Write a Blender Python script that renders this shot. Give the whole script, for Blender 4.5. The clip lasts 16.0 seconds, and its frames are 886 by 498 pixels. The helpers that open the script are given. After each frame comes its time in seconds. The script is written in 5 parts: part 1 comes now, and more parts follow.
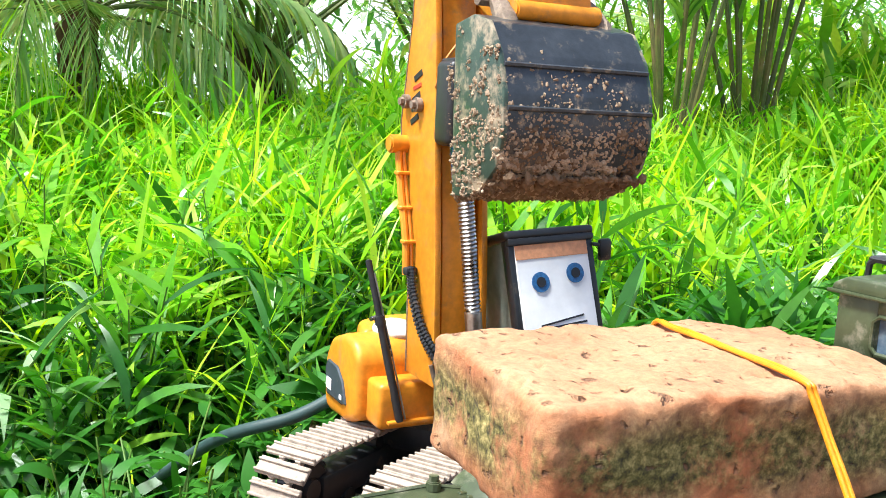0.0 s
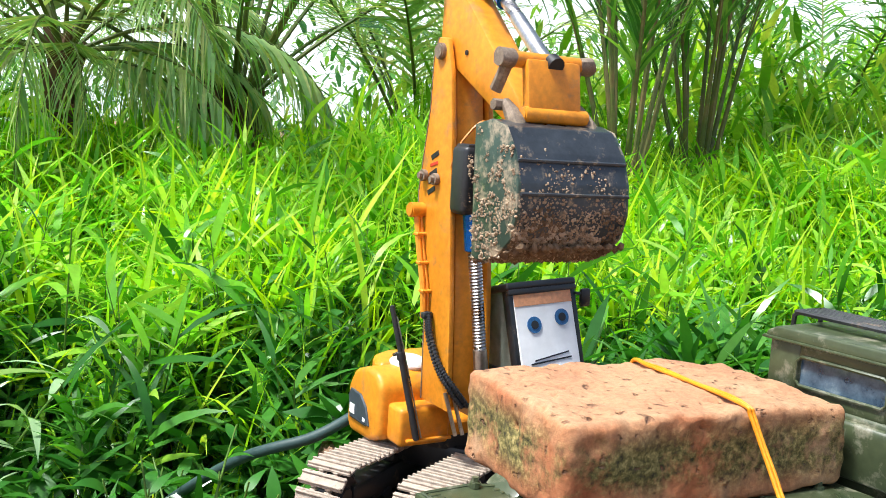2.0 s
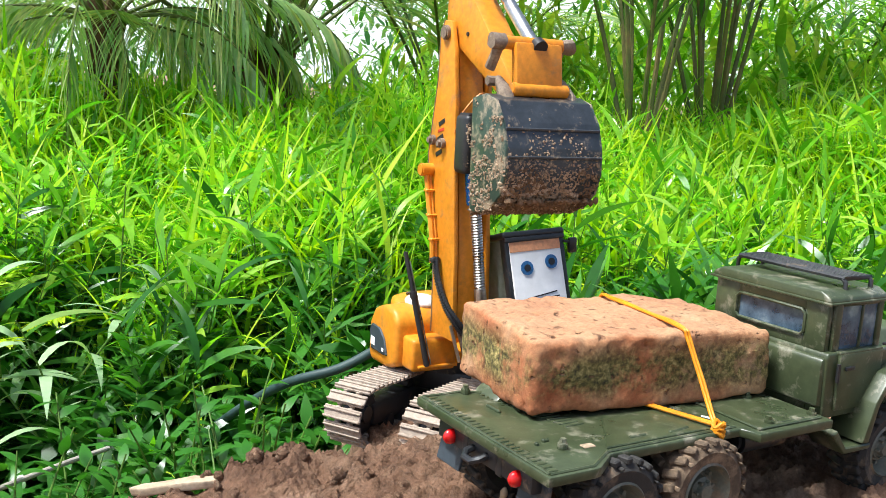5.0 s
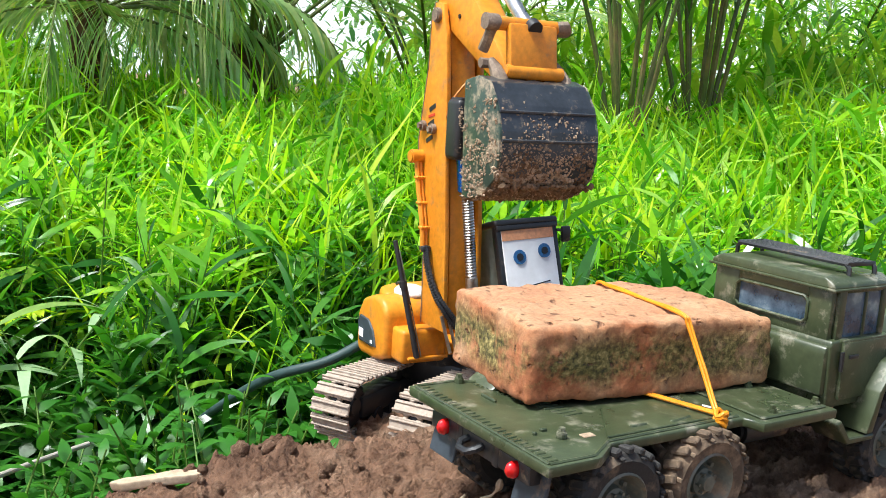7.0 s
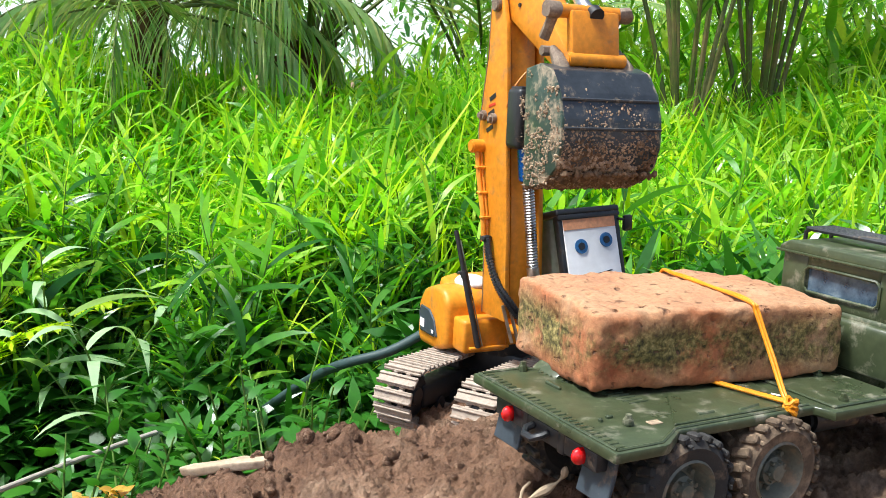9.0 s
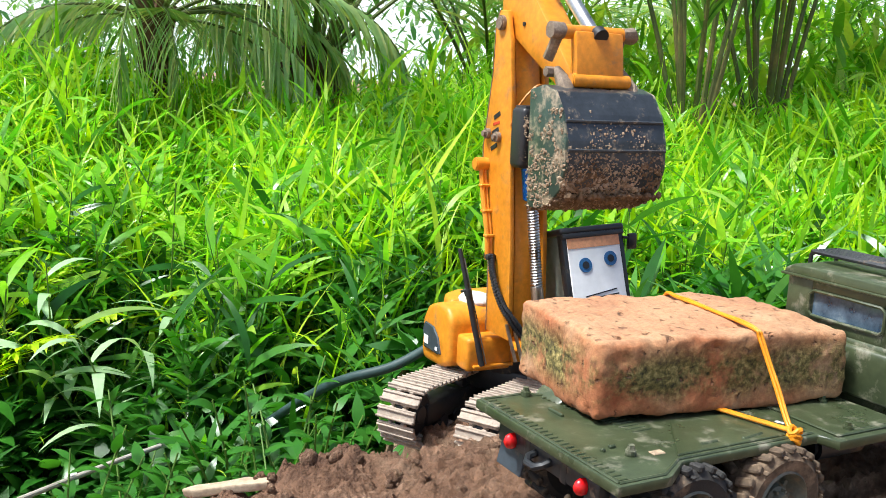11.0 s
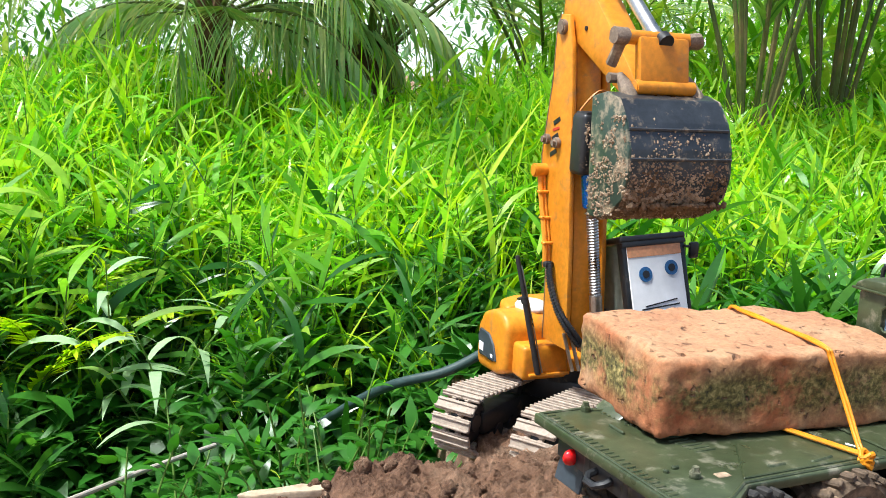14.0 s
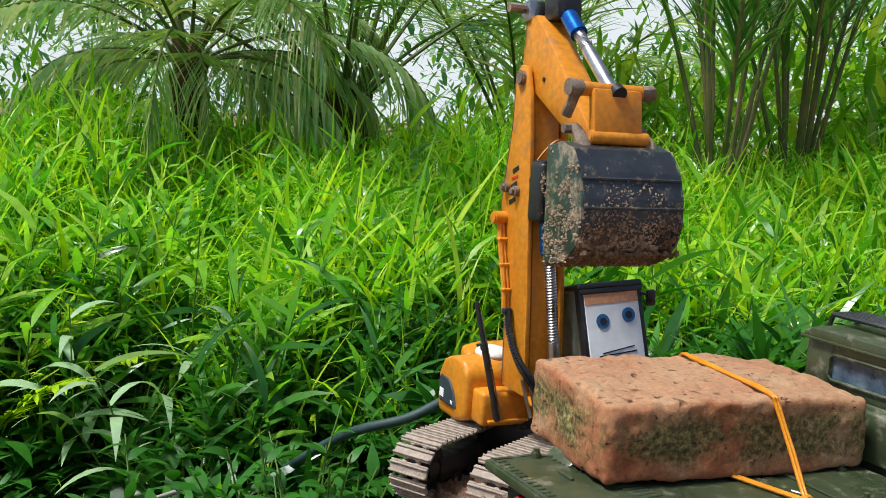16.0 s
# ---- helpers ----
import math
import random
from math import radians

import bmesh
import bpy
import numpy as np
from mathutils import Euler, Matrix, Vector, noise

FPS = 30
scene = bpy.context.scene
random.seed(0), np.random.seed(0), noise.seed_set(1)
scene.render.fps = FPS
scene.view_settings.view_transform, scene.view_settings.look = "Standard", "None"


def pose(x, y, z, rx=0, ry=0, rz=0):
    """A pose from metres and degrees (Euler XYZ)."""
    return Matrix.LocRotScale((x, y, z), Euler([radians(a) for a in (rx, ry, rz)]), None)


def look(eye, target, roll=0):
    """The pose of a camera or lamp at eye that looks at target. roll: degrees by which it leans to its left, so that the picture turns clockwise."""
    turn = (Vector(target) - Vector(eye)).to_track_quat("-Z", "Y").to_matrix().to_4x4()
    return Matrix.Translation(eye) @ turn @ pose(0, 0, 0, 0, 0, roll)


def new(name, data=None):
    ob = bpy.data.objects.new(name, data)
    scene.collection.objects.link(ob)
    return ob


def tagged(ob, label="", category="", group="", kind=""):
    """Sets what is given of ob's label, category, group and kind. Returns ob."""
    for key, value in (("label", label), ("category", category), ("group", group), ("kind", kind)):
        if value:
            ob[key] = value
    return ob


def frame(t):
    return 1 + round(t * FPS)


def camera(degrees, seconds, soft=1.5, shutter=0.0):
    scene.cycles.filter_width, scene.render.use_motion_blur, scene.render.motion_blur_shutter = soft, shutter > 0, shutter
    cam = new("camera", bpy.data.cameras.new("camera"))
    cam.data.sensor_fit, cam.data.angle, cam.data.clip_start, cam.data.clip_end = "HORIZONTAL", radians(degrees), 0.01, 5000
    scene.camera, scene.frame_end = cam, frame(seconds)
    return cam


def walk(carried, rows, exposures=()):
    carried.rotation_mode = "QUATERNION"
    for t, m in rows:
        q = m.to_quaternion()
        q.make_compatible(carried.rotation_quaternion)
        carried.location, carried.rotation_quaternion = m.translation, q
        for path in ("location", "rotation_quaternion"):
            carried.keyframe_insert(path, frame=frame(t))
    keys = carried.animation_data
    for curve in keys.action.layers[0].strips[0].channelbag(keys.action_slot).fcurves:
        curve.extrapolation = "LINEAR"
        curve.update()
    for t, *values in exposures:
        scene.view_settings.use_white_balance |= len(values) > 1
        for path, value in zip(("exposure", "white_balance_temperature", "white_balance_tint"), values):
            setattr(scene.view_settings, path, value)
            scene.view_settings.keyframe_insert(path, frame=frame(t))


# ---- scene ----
# ---------- camera ----------
cam = camera(50.0, 16.0, soft=0.75)
PATH = [
    (0, (-0.1527, -0.3085, 0.2596), (0.1726, 0.6255, 0.1117), 2.97),
    (0.5, (-0.1504, -0.3084, 0.2681), (0.1821, 0.6238, 0.1250), 3.09),
    (1, (-0.1605, -0.3294, 0.2964), (0.1847, 0.6008, 0.1714), 3.19),
    (1.5, (-0.2153, -0.3750, 0.2969), (0.1361, 0.5539, 0.1796), 3.46),
    (2, (-0.2495, -0.4206, 0.2978), (0.1268, 0.4981, 0.1781), 3.71),
    (2.5, (-0.2666, -0.4594, 0.3263), (0.1275, 0.4515, 0.2041), 3.82),
    (3, (-0.2906, -0.5141, 0.2987), (0.0508, 0.4163, 0.1651), 3.44),
    (3.5, (-0.2982, -0.5521, 0.2964), (0.0128, 0.3850, 0.1381), 2.99),
    (4, (-0.2909, -0.5505, 0.3050), (0.0177, 0.3846, 0.1307), 2.92),
    (4.5, (-0.2781, -0.5542, 0.3151), (0.0522, 0.3741, 0.1444), 3.13),
    (7, (-0.2742, -0.5316, 0.2994), (0.0869, 0.3858, 0.1321), 3.57),
    (7.5, (-0.2851, -0.5250, 0.2944), (0.0356, 0.4064, 0.1225), 2.99),
    (8, (-0.2781, -0.5293, 0.2996), (0.0462, 0.4010, 0.1281), 2.93),
    (8.5, (-0.2835, -0.5281, 0.2966), (0.0284, 0.4059, 0.1224), 2.84),
    (9, (-0.2803, -0.5317, 0.2943), (0.0265, 0.4038, 0.1188), 2.70),
    (11.5, (-0.2775, -0.5246, 0.3132), (0.0174, 0.4145, 0.1373), 2.86),
    (12, (-0.2888, -0.5117, 0.2874), (-0.0276, 0.4358, 0.1031), 2.96),
    (12.5, (-0.2938, -0.5158, 0.2793), (-0.0887, 0.4433, 0.0841), 2.04),
    (13, (-0.2869, -0.5241, 0.2722), (-0.0913, 0.4358, 0.0713), 2.17),
    (13.5, (-0.2727, -0.5158, 0.2972), (-0.0388, 0.4364, 0.1005), 2.59),
    (14, (-0.2806, -0.5155, 0.3194), (-0.0313, 0.4355, 0.1367), 2.93),
    (14.5, (-0.2777, -0.5169, 0.3302), (-0.0233, 0.4362, 0.1664), 2.75),
    (15, (-0.2736, -0.5204, 0.3277), (-0.0118, 0.4334, 0.1806), 3.00),
    (15.5, (-0.2640, -0.5282, 0.3235), (0.0072, 0.4245, 0.1863), 3.51),
    (16, (-0.2651, -0.5269, 0.3214), (0.0053, 0.4266, 0.1881), 3.52),
]
walk(cam, [(t, look(eye, target, roll)) for t, eye, target, roll in PATH],
     exposures=[(0.0, 0.88), (1.0, 0.84), (2.0, 0.57), (2.6, 0.47), (3.5, 0.47), (9.0, 0.45), (14.0, 0.44), (15.0, 0.36), (15.5, 0.33), (15.8, 0.2), (16.0, -0.28)])

# ---------- sky and sun ----------
SUN_ELEVATION, SUN_HEADING = 64.0, 184.0   # heading of the sun, counter-clockwise from +x
world = bpy.data.worlds.new("sky")
scene.world = world
world.use_nodes = True
wn = world.node_tree
sky = wn.nodes.new("ShaderNodeTexSky")
sky.sky_type = "NISHITA"
sky.sun_disc = False
sky.sun_elevation = radians(SUN_ELEVATION)
sky.sun_rotation = radians(90 - SUN_HEADING)
sky.air_density, sky.dust_density = 1.0, 3.0
wn.links.new(sky.outputs[0], wn.nodes["Background"].inputs[0])
wn.nodes["Background"].inputs[1].default_value = 0.15
sun = bpy.data.lights.new("sun", "SUN")
sun.energy, sun.angle, sun.color = 5.0, radians(10), (0.95, 1.0, 1.0)
sun_ob = new("sun", sun)
sun_dir = Vector((math.cos(radians(SUN_HEADING)) * math.cos(radians(SUN_ELEVATION)),
                  math.sin(radians(SUN_HEADING)) * math.cos(radians(SUN_ELEVATION)), math.sin(radians(SUN_ELEVATION))))
sun_ob.matrix_world = look(sun_dir * 50, (0, 0, 0))


# ---------- materials ----------
def nodes_of(name):
    m = bpy.data.materials.new(name)
    m.use_nodes = True
    return m, m.node_tree.nodes, m.node_tree.links, m.node_tree.nodes["Principled BSDF"]


def ramp(ns, stops):
    r = ns.new("ShaderNodeValToRGB")
    el = r.color_ramp.elements
    while len(el) < len(stops):
        el.new(0.5)
    for e, (p, c) in zip(el, stops):
        e.position, e.color = p, (*c, 1)
    return r


def coords(ns, ls, scale, detail=6.0, rough=0.6, kind="ShaderNodeTexNoise"):
    tc = ns.new("ShaderNodeTexCoord")
    n = ns.new(kind)
    n.inputs["Scale"].default_value = scale
    if kind == "ShaderNodeTexNoise":
        n.inputs["Detail"].default_value = detail
        n.inputs["Roughness"].default_value = rough
    ls.new(tc.outputs["Object"], n.inputs["Vector"])
    return n


def surface(name, stops, scale, rough=0.5, metal=0.0, fine=None, bump=0.0, bump_scale=None, dirt=None, rough_var=0.15, coat=0.0):
    """Base colour from broad noise through stops, fine speckle, worn roughness, bump, and dirt (colour, amount, scale)."""
    m, ns, ls, b = nodes_of(name)
    n = coords(ns, ls, scale)
    r = ramp(ns, stops)
    ls.new(n.outputs["Fac"], r.inputs[0])
    col = r.outputs[0]
    f = coords(ns, ls, fine or scale * 9, 8)
    if dirt:
        dcol, amount, dscale = dirt
        d = coords(ns, ls, dscale, 9, 0.68)
        mr = ns.new("ShaderNodeMapRange")
        mr.inputs["From Min"].default_value, mr.inputs["From Max"].default_value = 0.62 - amount * 0.3, 0.72 - amount * 0.2
        ls.new(d.outputs["Fac"], mr.inputs["Value"])
        mx = ns.new("ShaderNodeMix")
        mx.data_type = "RGBA"
        ls.new(mr.outputs[0], mx.inputs["Factor"])
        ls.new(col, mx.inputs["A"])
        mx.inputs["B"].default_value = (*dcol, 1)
        col = mx.outputs["Result"]
    hv = ns.new("ShaderNodeHueSaturation")
    vr = ns.new("ShaderNodeMapRange")
    vr.inputs["From Min"].default_value, vr.inputs["From Max"].default_value = 0.3, 0.7
    vr.inputs["To Min"].default_value, vr.inputs["To Max"].default_value = 0.82, 1.16
    ls.new(f.outputs["Fac"], vr.inputs["Value"])
    ls.new(vr.outputs[0], hv.inputs["Value"])
    ls.new(col, hv.inputs["Color"])
    ls.new(hv.outputs[0], b.inputs["Base Color"])
    rr = ns.new("ShaderNodeMapRange")
    rr.inputs["To Min"].default_value, rr.inputs["To Max"].default_value = max(0.03, rough - rough_var), min(1, rough + rough_var)
    ls.new(n.outputs["Fac"], rr.inputs["Value"])
    ls.new(rr.outputs[0], b.inputs["Roughness"])
    b.inputs["Metallic"].default_value = metal
    b.inputs["Coat Weight"].default_value = coat
    if bump:
        bn = coords(ns, ls, bump_scale or scale * 12, 8, 0.7)
        bp = ns.new("ShaderNodeBump")
        bp.inputs["Strength"].default_value = bump
        bp.inputs["Distance"].default_value = 0.001
        ls.new(bn.outputs["Fac"], bp.inputs["Height"])
        ls.new(bp.outputs[0], b.inputs["Normal"])
    return m


def leaf(name, dark, mid, light, rough=0.42, through_it=0.4, vein=0.0):
    """Foliage: each blade takes its own tone, some light passes through it."""
    m, ns, ls, b = nodes_of(name)
    g = ns.new("ShaderNodeNewGeometry")
    r = ramp(ns, [(0.0, dark), (0.5, mid), (1.0, light)])
    ls.new(g.outputs["Random Per Island"], r.inputs[0])
    n = coords(ns, ls, 60, 4)
    hv = ns.new("ShaderNodeHueSaturation")
    vr = ns.new("ShaderNodeMapRange")
    vr.inputs["To Min"].default_value, vr.inputs["To Max"].default_value = 0.7, 1.3
    ls.new(n.outputs["Fac"], vr.inputs["Value"])
    ls.new(vr.outputs[0], hv.inputs["Value"])
    ls.new(r.outputs[0], hv.inputs["Color"])
    ls.new(hv.outputs[0], b.inputs["Base Color"])
    b.inputs["Roughness"].default_value = rough
    tr = ns.new("ShaderNodeBsdfTranslucent")
    warm = ns.new("ShaderNodeMix")
    warm.data_type, warm.blend_type = "RGBA", "MULTIPLY"
    warm.inputs["Factor"].default_value = 1.0
    warm.inputs["B"].default_value = (1.25, 1.38, 0.6, 1)
    ls.new(hv.outputs[0], warm.inputs["A"])
    ls.new(warm.outputs["Result"], tr.inputs["Color"])
    mix = ns.new("ShaderNodeMixShader")
    mix.inputs[0].default_value = through_it
    ls.new(b.outputs[0], mix.inputs[1])
    ls.new(tr.outputs[0], mix.inputs[2])
    ls.new(mix.outputs[0], ns["Material Output"].inputs["Surface"])
    return m


MUD = (0.30, 0.19, 0.10)
M_ORANGE = surface("orange_plastic", [(0.35, (0.62, 0.21, 0.012)), (0.65, (0.74, 0.28, 0.018))], 14, 0.42, fine=160, bump=0.08, dirt=((0.42, 0.20, 0.06), 0.18, 38))
M_DECK = surface("olive_plastic", [(0.35, (0.038, 0.052, 0.024)), (0.65, (0.062, 0.078, 0.038))], 16, 0.33, fine=130, bump=0.12, dirt=((0.22, 0.21, 0.15), 0.27, 52), rough_var=0.2)
M_BLACK = surface("black_plastic", [(0.3, (0.012, 0.013, 0.015)), (0.7, (0.03, 0.032, 0.035))], 20, 0.42, dirt=((0.16, 0.11, 0.07), 0.1, 50))
M_SLATE = surface("slate_plastic", [(0.3, (0.022, 0.032, 0.042)), (0.7, (0.045, 0.06, 0.075))], 20, 0.55, dirt=((0.16, 0.12, 0.09), 0.15, 60))
M_RUBBER = surface("muddy_rubber", [(0.3, (0.018, 0.017, 0.016)), (0.7, (0.04, 0.036, 0.032))], 22, 0.8, bump=0.4, dirt=((0.20, 0.14, 0.09), 0.30, 30))
M_MUDTYRE = surface("mud_caked_rubber", [(0.3, (0.06, 0.042, 0.028)), (0.7, (0.19, 0.125, 0.075))], 30, 0.9, bump=0.8, dirt=((0.28, 0.19, 0.12), 0.45, 60))
M_RIM = surface("dusty_rim", [(0.3, (0.07, 0.08, 0.06)), (0.7, (0.17, 0.17, 0.13))], 40, 0.5, dirt=((0.26, 0.18, 0.11), 0.35, 60))
M_MUDDY = surface("mud_crust", [(0.3, (0.09, 0.052, 0.028)), (0.7, (0.23, 0.145, 0.08))], 40, 0.95, bump=0.9, bump_scale=300)
M_SAND = surface("sand_grains", [(0.3, (0.20, 0.13, 0.08)), (0.7, (0.48, 0.36, 0.24))], 120, 0.95, bump=0.8, bump_scale=700)
M_STEEL = surface("worn_steel", [(0.3, (0.42, 0.41, 0.40)), (0.7, (0.68, 0.67, 0.65))], 40, 0.3, 1.0, dirt=(MUD, 0.12, 60))
M_RUSTY = surface("rusty_pin", [(0.3, (0.16, 0.11, 0.08)), (0.7, (0.32, 0.25, 0.19))], 60, 0.7, 0.4, bump=0.6, dirt=((0.40, 0.31, 0.22), 0.4, 70))
M_BUCKET = surface("bucket_steel", [(0.3, (0.030, 0.036, 0.042)), (0.7, (0.065, 0.075, 0.085))], 18, 0.30, 0.35, fine=200, bump=0.15, dirt=((0.30, 0.235, 0.165), 0.24, 85), rough_var=0.12)
M_CHEEK = surface("cheek_paint", [(0.3, (0.022, 0.045, 0.034)), (0.7, (0.045, 0.080, 0.058))], 18, 0.4, fine=200, bump=0.15, dirt=((0.40, 0.31, 0.21), 0.40, 60))
M_SHOE = surface("track_shoe_clay", [(0.3, (0.30, 0.235, 0.185)), (0.7, (0.50, 0.41, 0.33))], 30, 0.85, bump=0.4, dirt=((0.14, 0.10, 0.075), 0.2, 60))
M_BLUE = surface("blue_anodised", [(0.3, (0.005, 0.10, 0.42)), (0.7, (0.008, 0.16, 0.62))], 30, 0.25, 0.75)
M_RED = surface("red_lens", [(0.3, (0.55, 0.006, 0.008)), (0.7, (0.72, 0.012, 0.014))], 30, 0.18, coat=0.6)
M_WHITE = surface("white_paper", [(0.3, (0.86, 0.86, 0.86)), (0.7, (0.90, 0.90, 0.90))], 12, 0.5, fine=20)
M_PEACH = surface("orange_print", [(0.3, (0.62, 0.26, 0.12)), (0.7, (0.72, 0.34, 0.17))], 30, 0.55)
M_IRIS = surface("blue_print", [(0.3, (0.01, 0.07, 0.20)), (0.7, (0.03, 0.16, 0.36))], 500, 0.4)
M_INK = surface("black_print", [(0.3, (0.008, 0.008, 0.01)), (0.7, (0.015, 0.015, 0.018))], 30, 0.5)
M_DECAL = surface("red_print", [(0.3, (0.5, 0.03, 0.01)), (0.7, (0.6, 0.05, 0.02))], 30, 0.5)
M_STRAP = surface("yellow_band", [(0.3, (0.66, 0.22, 0.006)), (0.7, (0.80, 0.30, 0.01))], 60, 0.4, bump=0.2)
M_PIPE = surface("grey_pipe", [(0.3, (0.018, 0.045, 0.042)), (0.7, (0.040, 0.080, 0.075))], 10, 0.6)
M_POLE = surface("pale_pole", [(0.3, (0.30, 0.27, 0.22)), (0.7, (0.5, 0.46, 0.4))], 20, 0.6)
M_WOOD = surface("dry_wood", [(0.3, (0.34, 0.25, 0.16)), (0.7, (0.60, 0.47, 0.33))], 30, 0.85, bump=0.7, bump_scale=180)
M_WIRE = surface("orange_wire", [(0.3, (0.6, 0.2, 0.03)), (0.7, (0.7, 0.26, 0.05))], 30, 0.5)
M_COTTON = surface("white_cap", [(0.3, (0.7, 0.66, 0.6)), (0.7, (0.8, 0.77, 0.72))], 30, 0.6)

M_GRASS = leaf("grass_blade", (0.16, 0.40, 0.012), (0.38, 0.63, 0.025), (0.66, 0.78, 0.08), 0.32, 0.5)
# light end yellowed: sun and glints on the upper grass put into the colour
M_LANCE = leaf("lance_leaf", (0.07, 0.27, 0.014), (0.20, 0.50, 0.025), (0.46, 0.68, 0.09), 0.27, 0.48)
# dark green, deepened so that shade at the grass foot sits in the colour
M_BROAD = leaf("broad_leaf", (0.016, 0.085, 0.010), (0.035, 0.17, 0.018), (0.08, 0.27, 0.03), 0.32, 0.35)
# darker copy of the lance leaf, its green stands in for shade
M_LANCE_SHADE = leaf("shade_lance_leaf", (0.018, 0.10, 0.012), (0.045, 0.20, 0.02), (0.13, 0.34, 0.05), 0.28, 0.4)
M_PALE = leaf("pale_blade", (0.22, 0.42, 0.16), (0.38, 0.56, 0.30), (0.55, 0.68, 0.45), 0.3, 0.3)
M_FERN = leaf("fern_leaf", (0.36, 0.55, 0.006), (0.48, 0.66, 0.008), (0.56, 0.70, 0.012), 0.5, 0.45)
M_PALM = leaf("palm_leaflet", (0.03, 0.12, 0.025), (0.09, 0.27, 0.04), (0.26, 0.44, 0.08), 0.3, 0.35)
M_THICKET = leaf("thicket_leaf", (0.10, 0.30, 0.02), (0.24, 0.48, 0.03), (0.56, 0.62, 0.10), 0.36, 0.5)
# grey-green leaflets, light end yellowed to stand in for sun on them
M_PALMGREY = leaf("palm_leaflet_grey", (0.20, 0.38, 0.14), (0.36, 0.52, 0.20), (0.62, 0.60, 0.26), 0.32, 0.4)
M_WOODS = leaf("woods_leaf", (0.04, 0.16, 0.04), (0.09, 0.27, 0.05), (0.24, 0.46, 0.07), 0.4, 0.4)
M_YELLOW = leaf("yellow_leaf", (0.38, 0.40, 0.04), (0.58, 0.36, 0.05), (0.58, 0.20, 0.10), 0.45, 0.35)
M_STEM = surface("green_stem", [(0.3, (0.07, 0.16, 0.02)), (0.7, (0.13, 0.24, 0.03))], 20, 0.6)
M_PETIOLE = surface("palm_petiole", [(0.3, (0.05, 0.10, 0.012)), (0.7, (0.14, 0.16, 0.03))], 8, 0.6, bump=0.3)
M_STALK = surface("dry_stalk", [(0.3, (0.05, 0.085, 0.02)), (0.5, (0.11, 0.12, 0.03)), (0.7, (0.26, 0.15, 0.07))], 6, 0.6, bump=0.4)
M_BARK = surface("palm_bark", [(0.3, (0.05, 0.030, 0.016)), (0.7, (0.17, 0.085, 0.04))], 10, 0.95, bump=0.8, bump_scale=60)


M_DULL = surface("dull_pane", [(0.3, (0.20, 0.24, 0.19)), (0.7, (0.34, 0.37, 0.32))], 12, 0.25)


def pane_material():
    """Smoky blue plastic pane: partly clear, with a sharp gloss and pale reflections painted into its colour."""
    m, ns, ls, b = nodes_of("blue_pane")
    n = coords(ns, ls, 45, 5, 0.6)
    r = ramp(ns, [(0.38, (0.05, 0.09, 0.14)), (0.55, (0.16, 0.24, 0.32)), (0.68, (0.45, 0.55, 0.60))])
    ls.new(n.outputs["Fac"], r.inputs[0])
    ls.new(r.outputs[0], b.inputs["Base Color"])
    b.inputs["Roughness"].default_value = 0.08
    b.inputs["Transmission Weight"].default_value = 0.45
    b.inputs["IOR"].default_value = 1.4
    return m


M_PANE = pane_material()


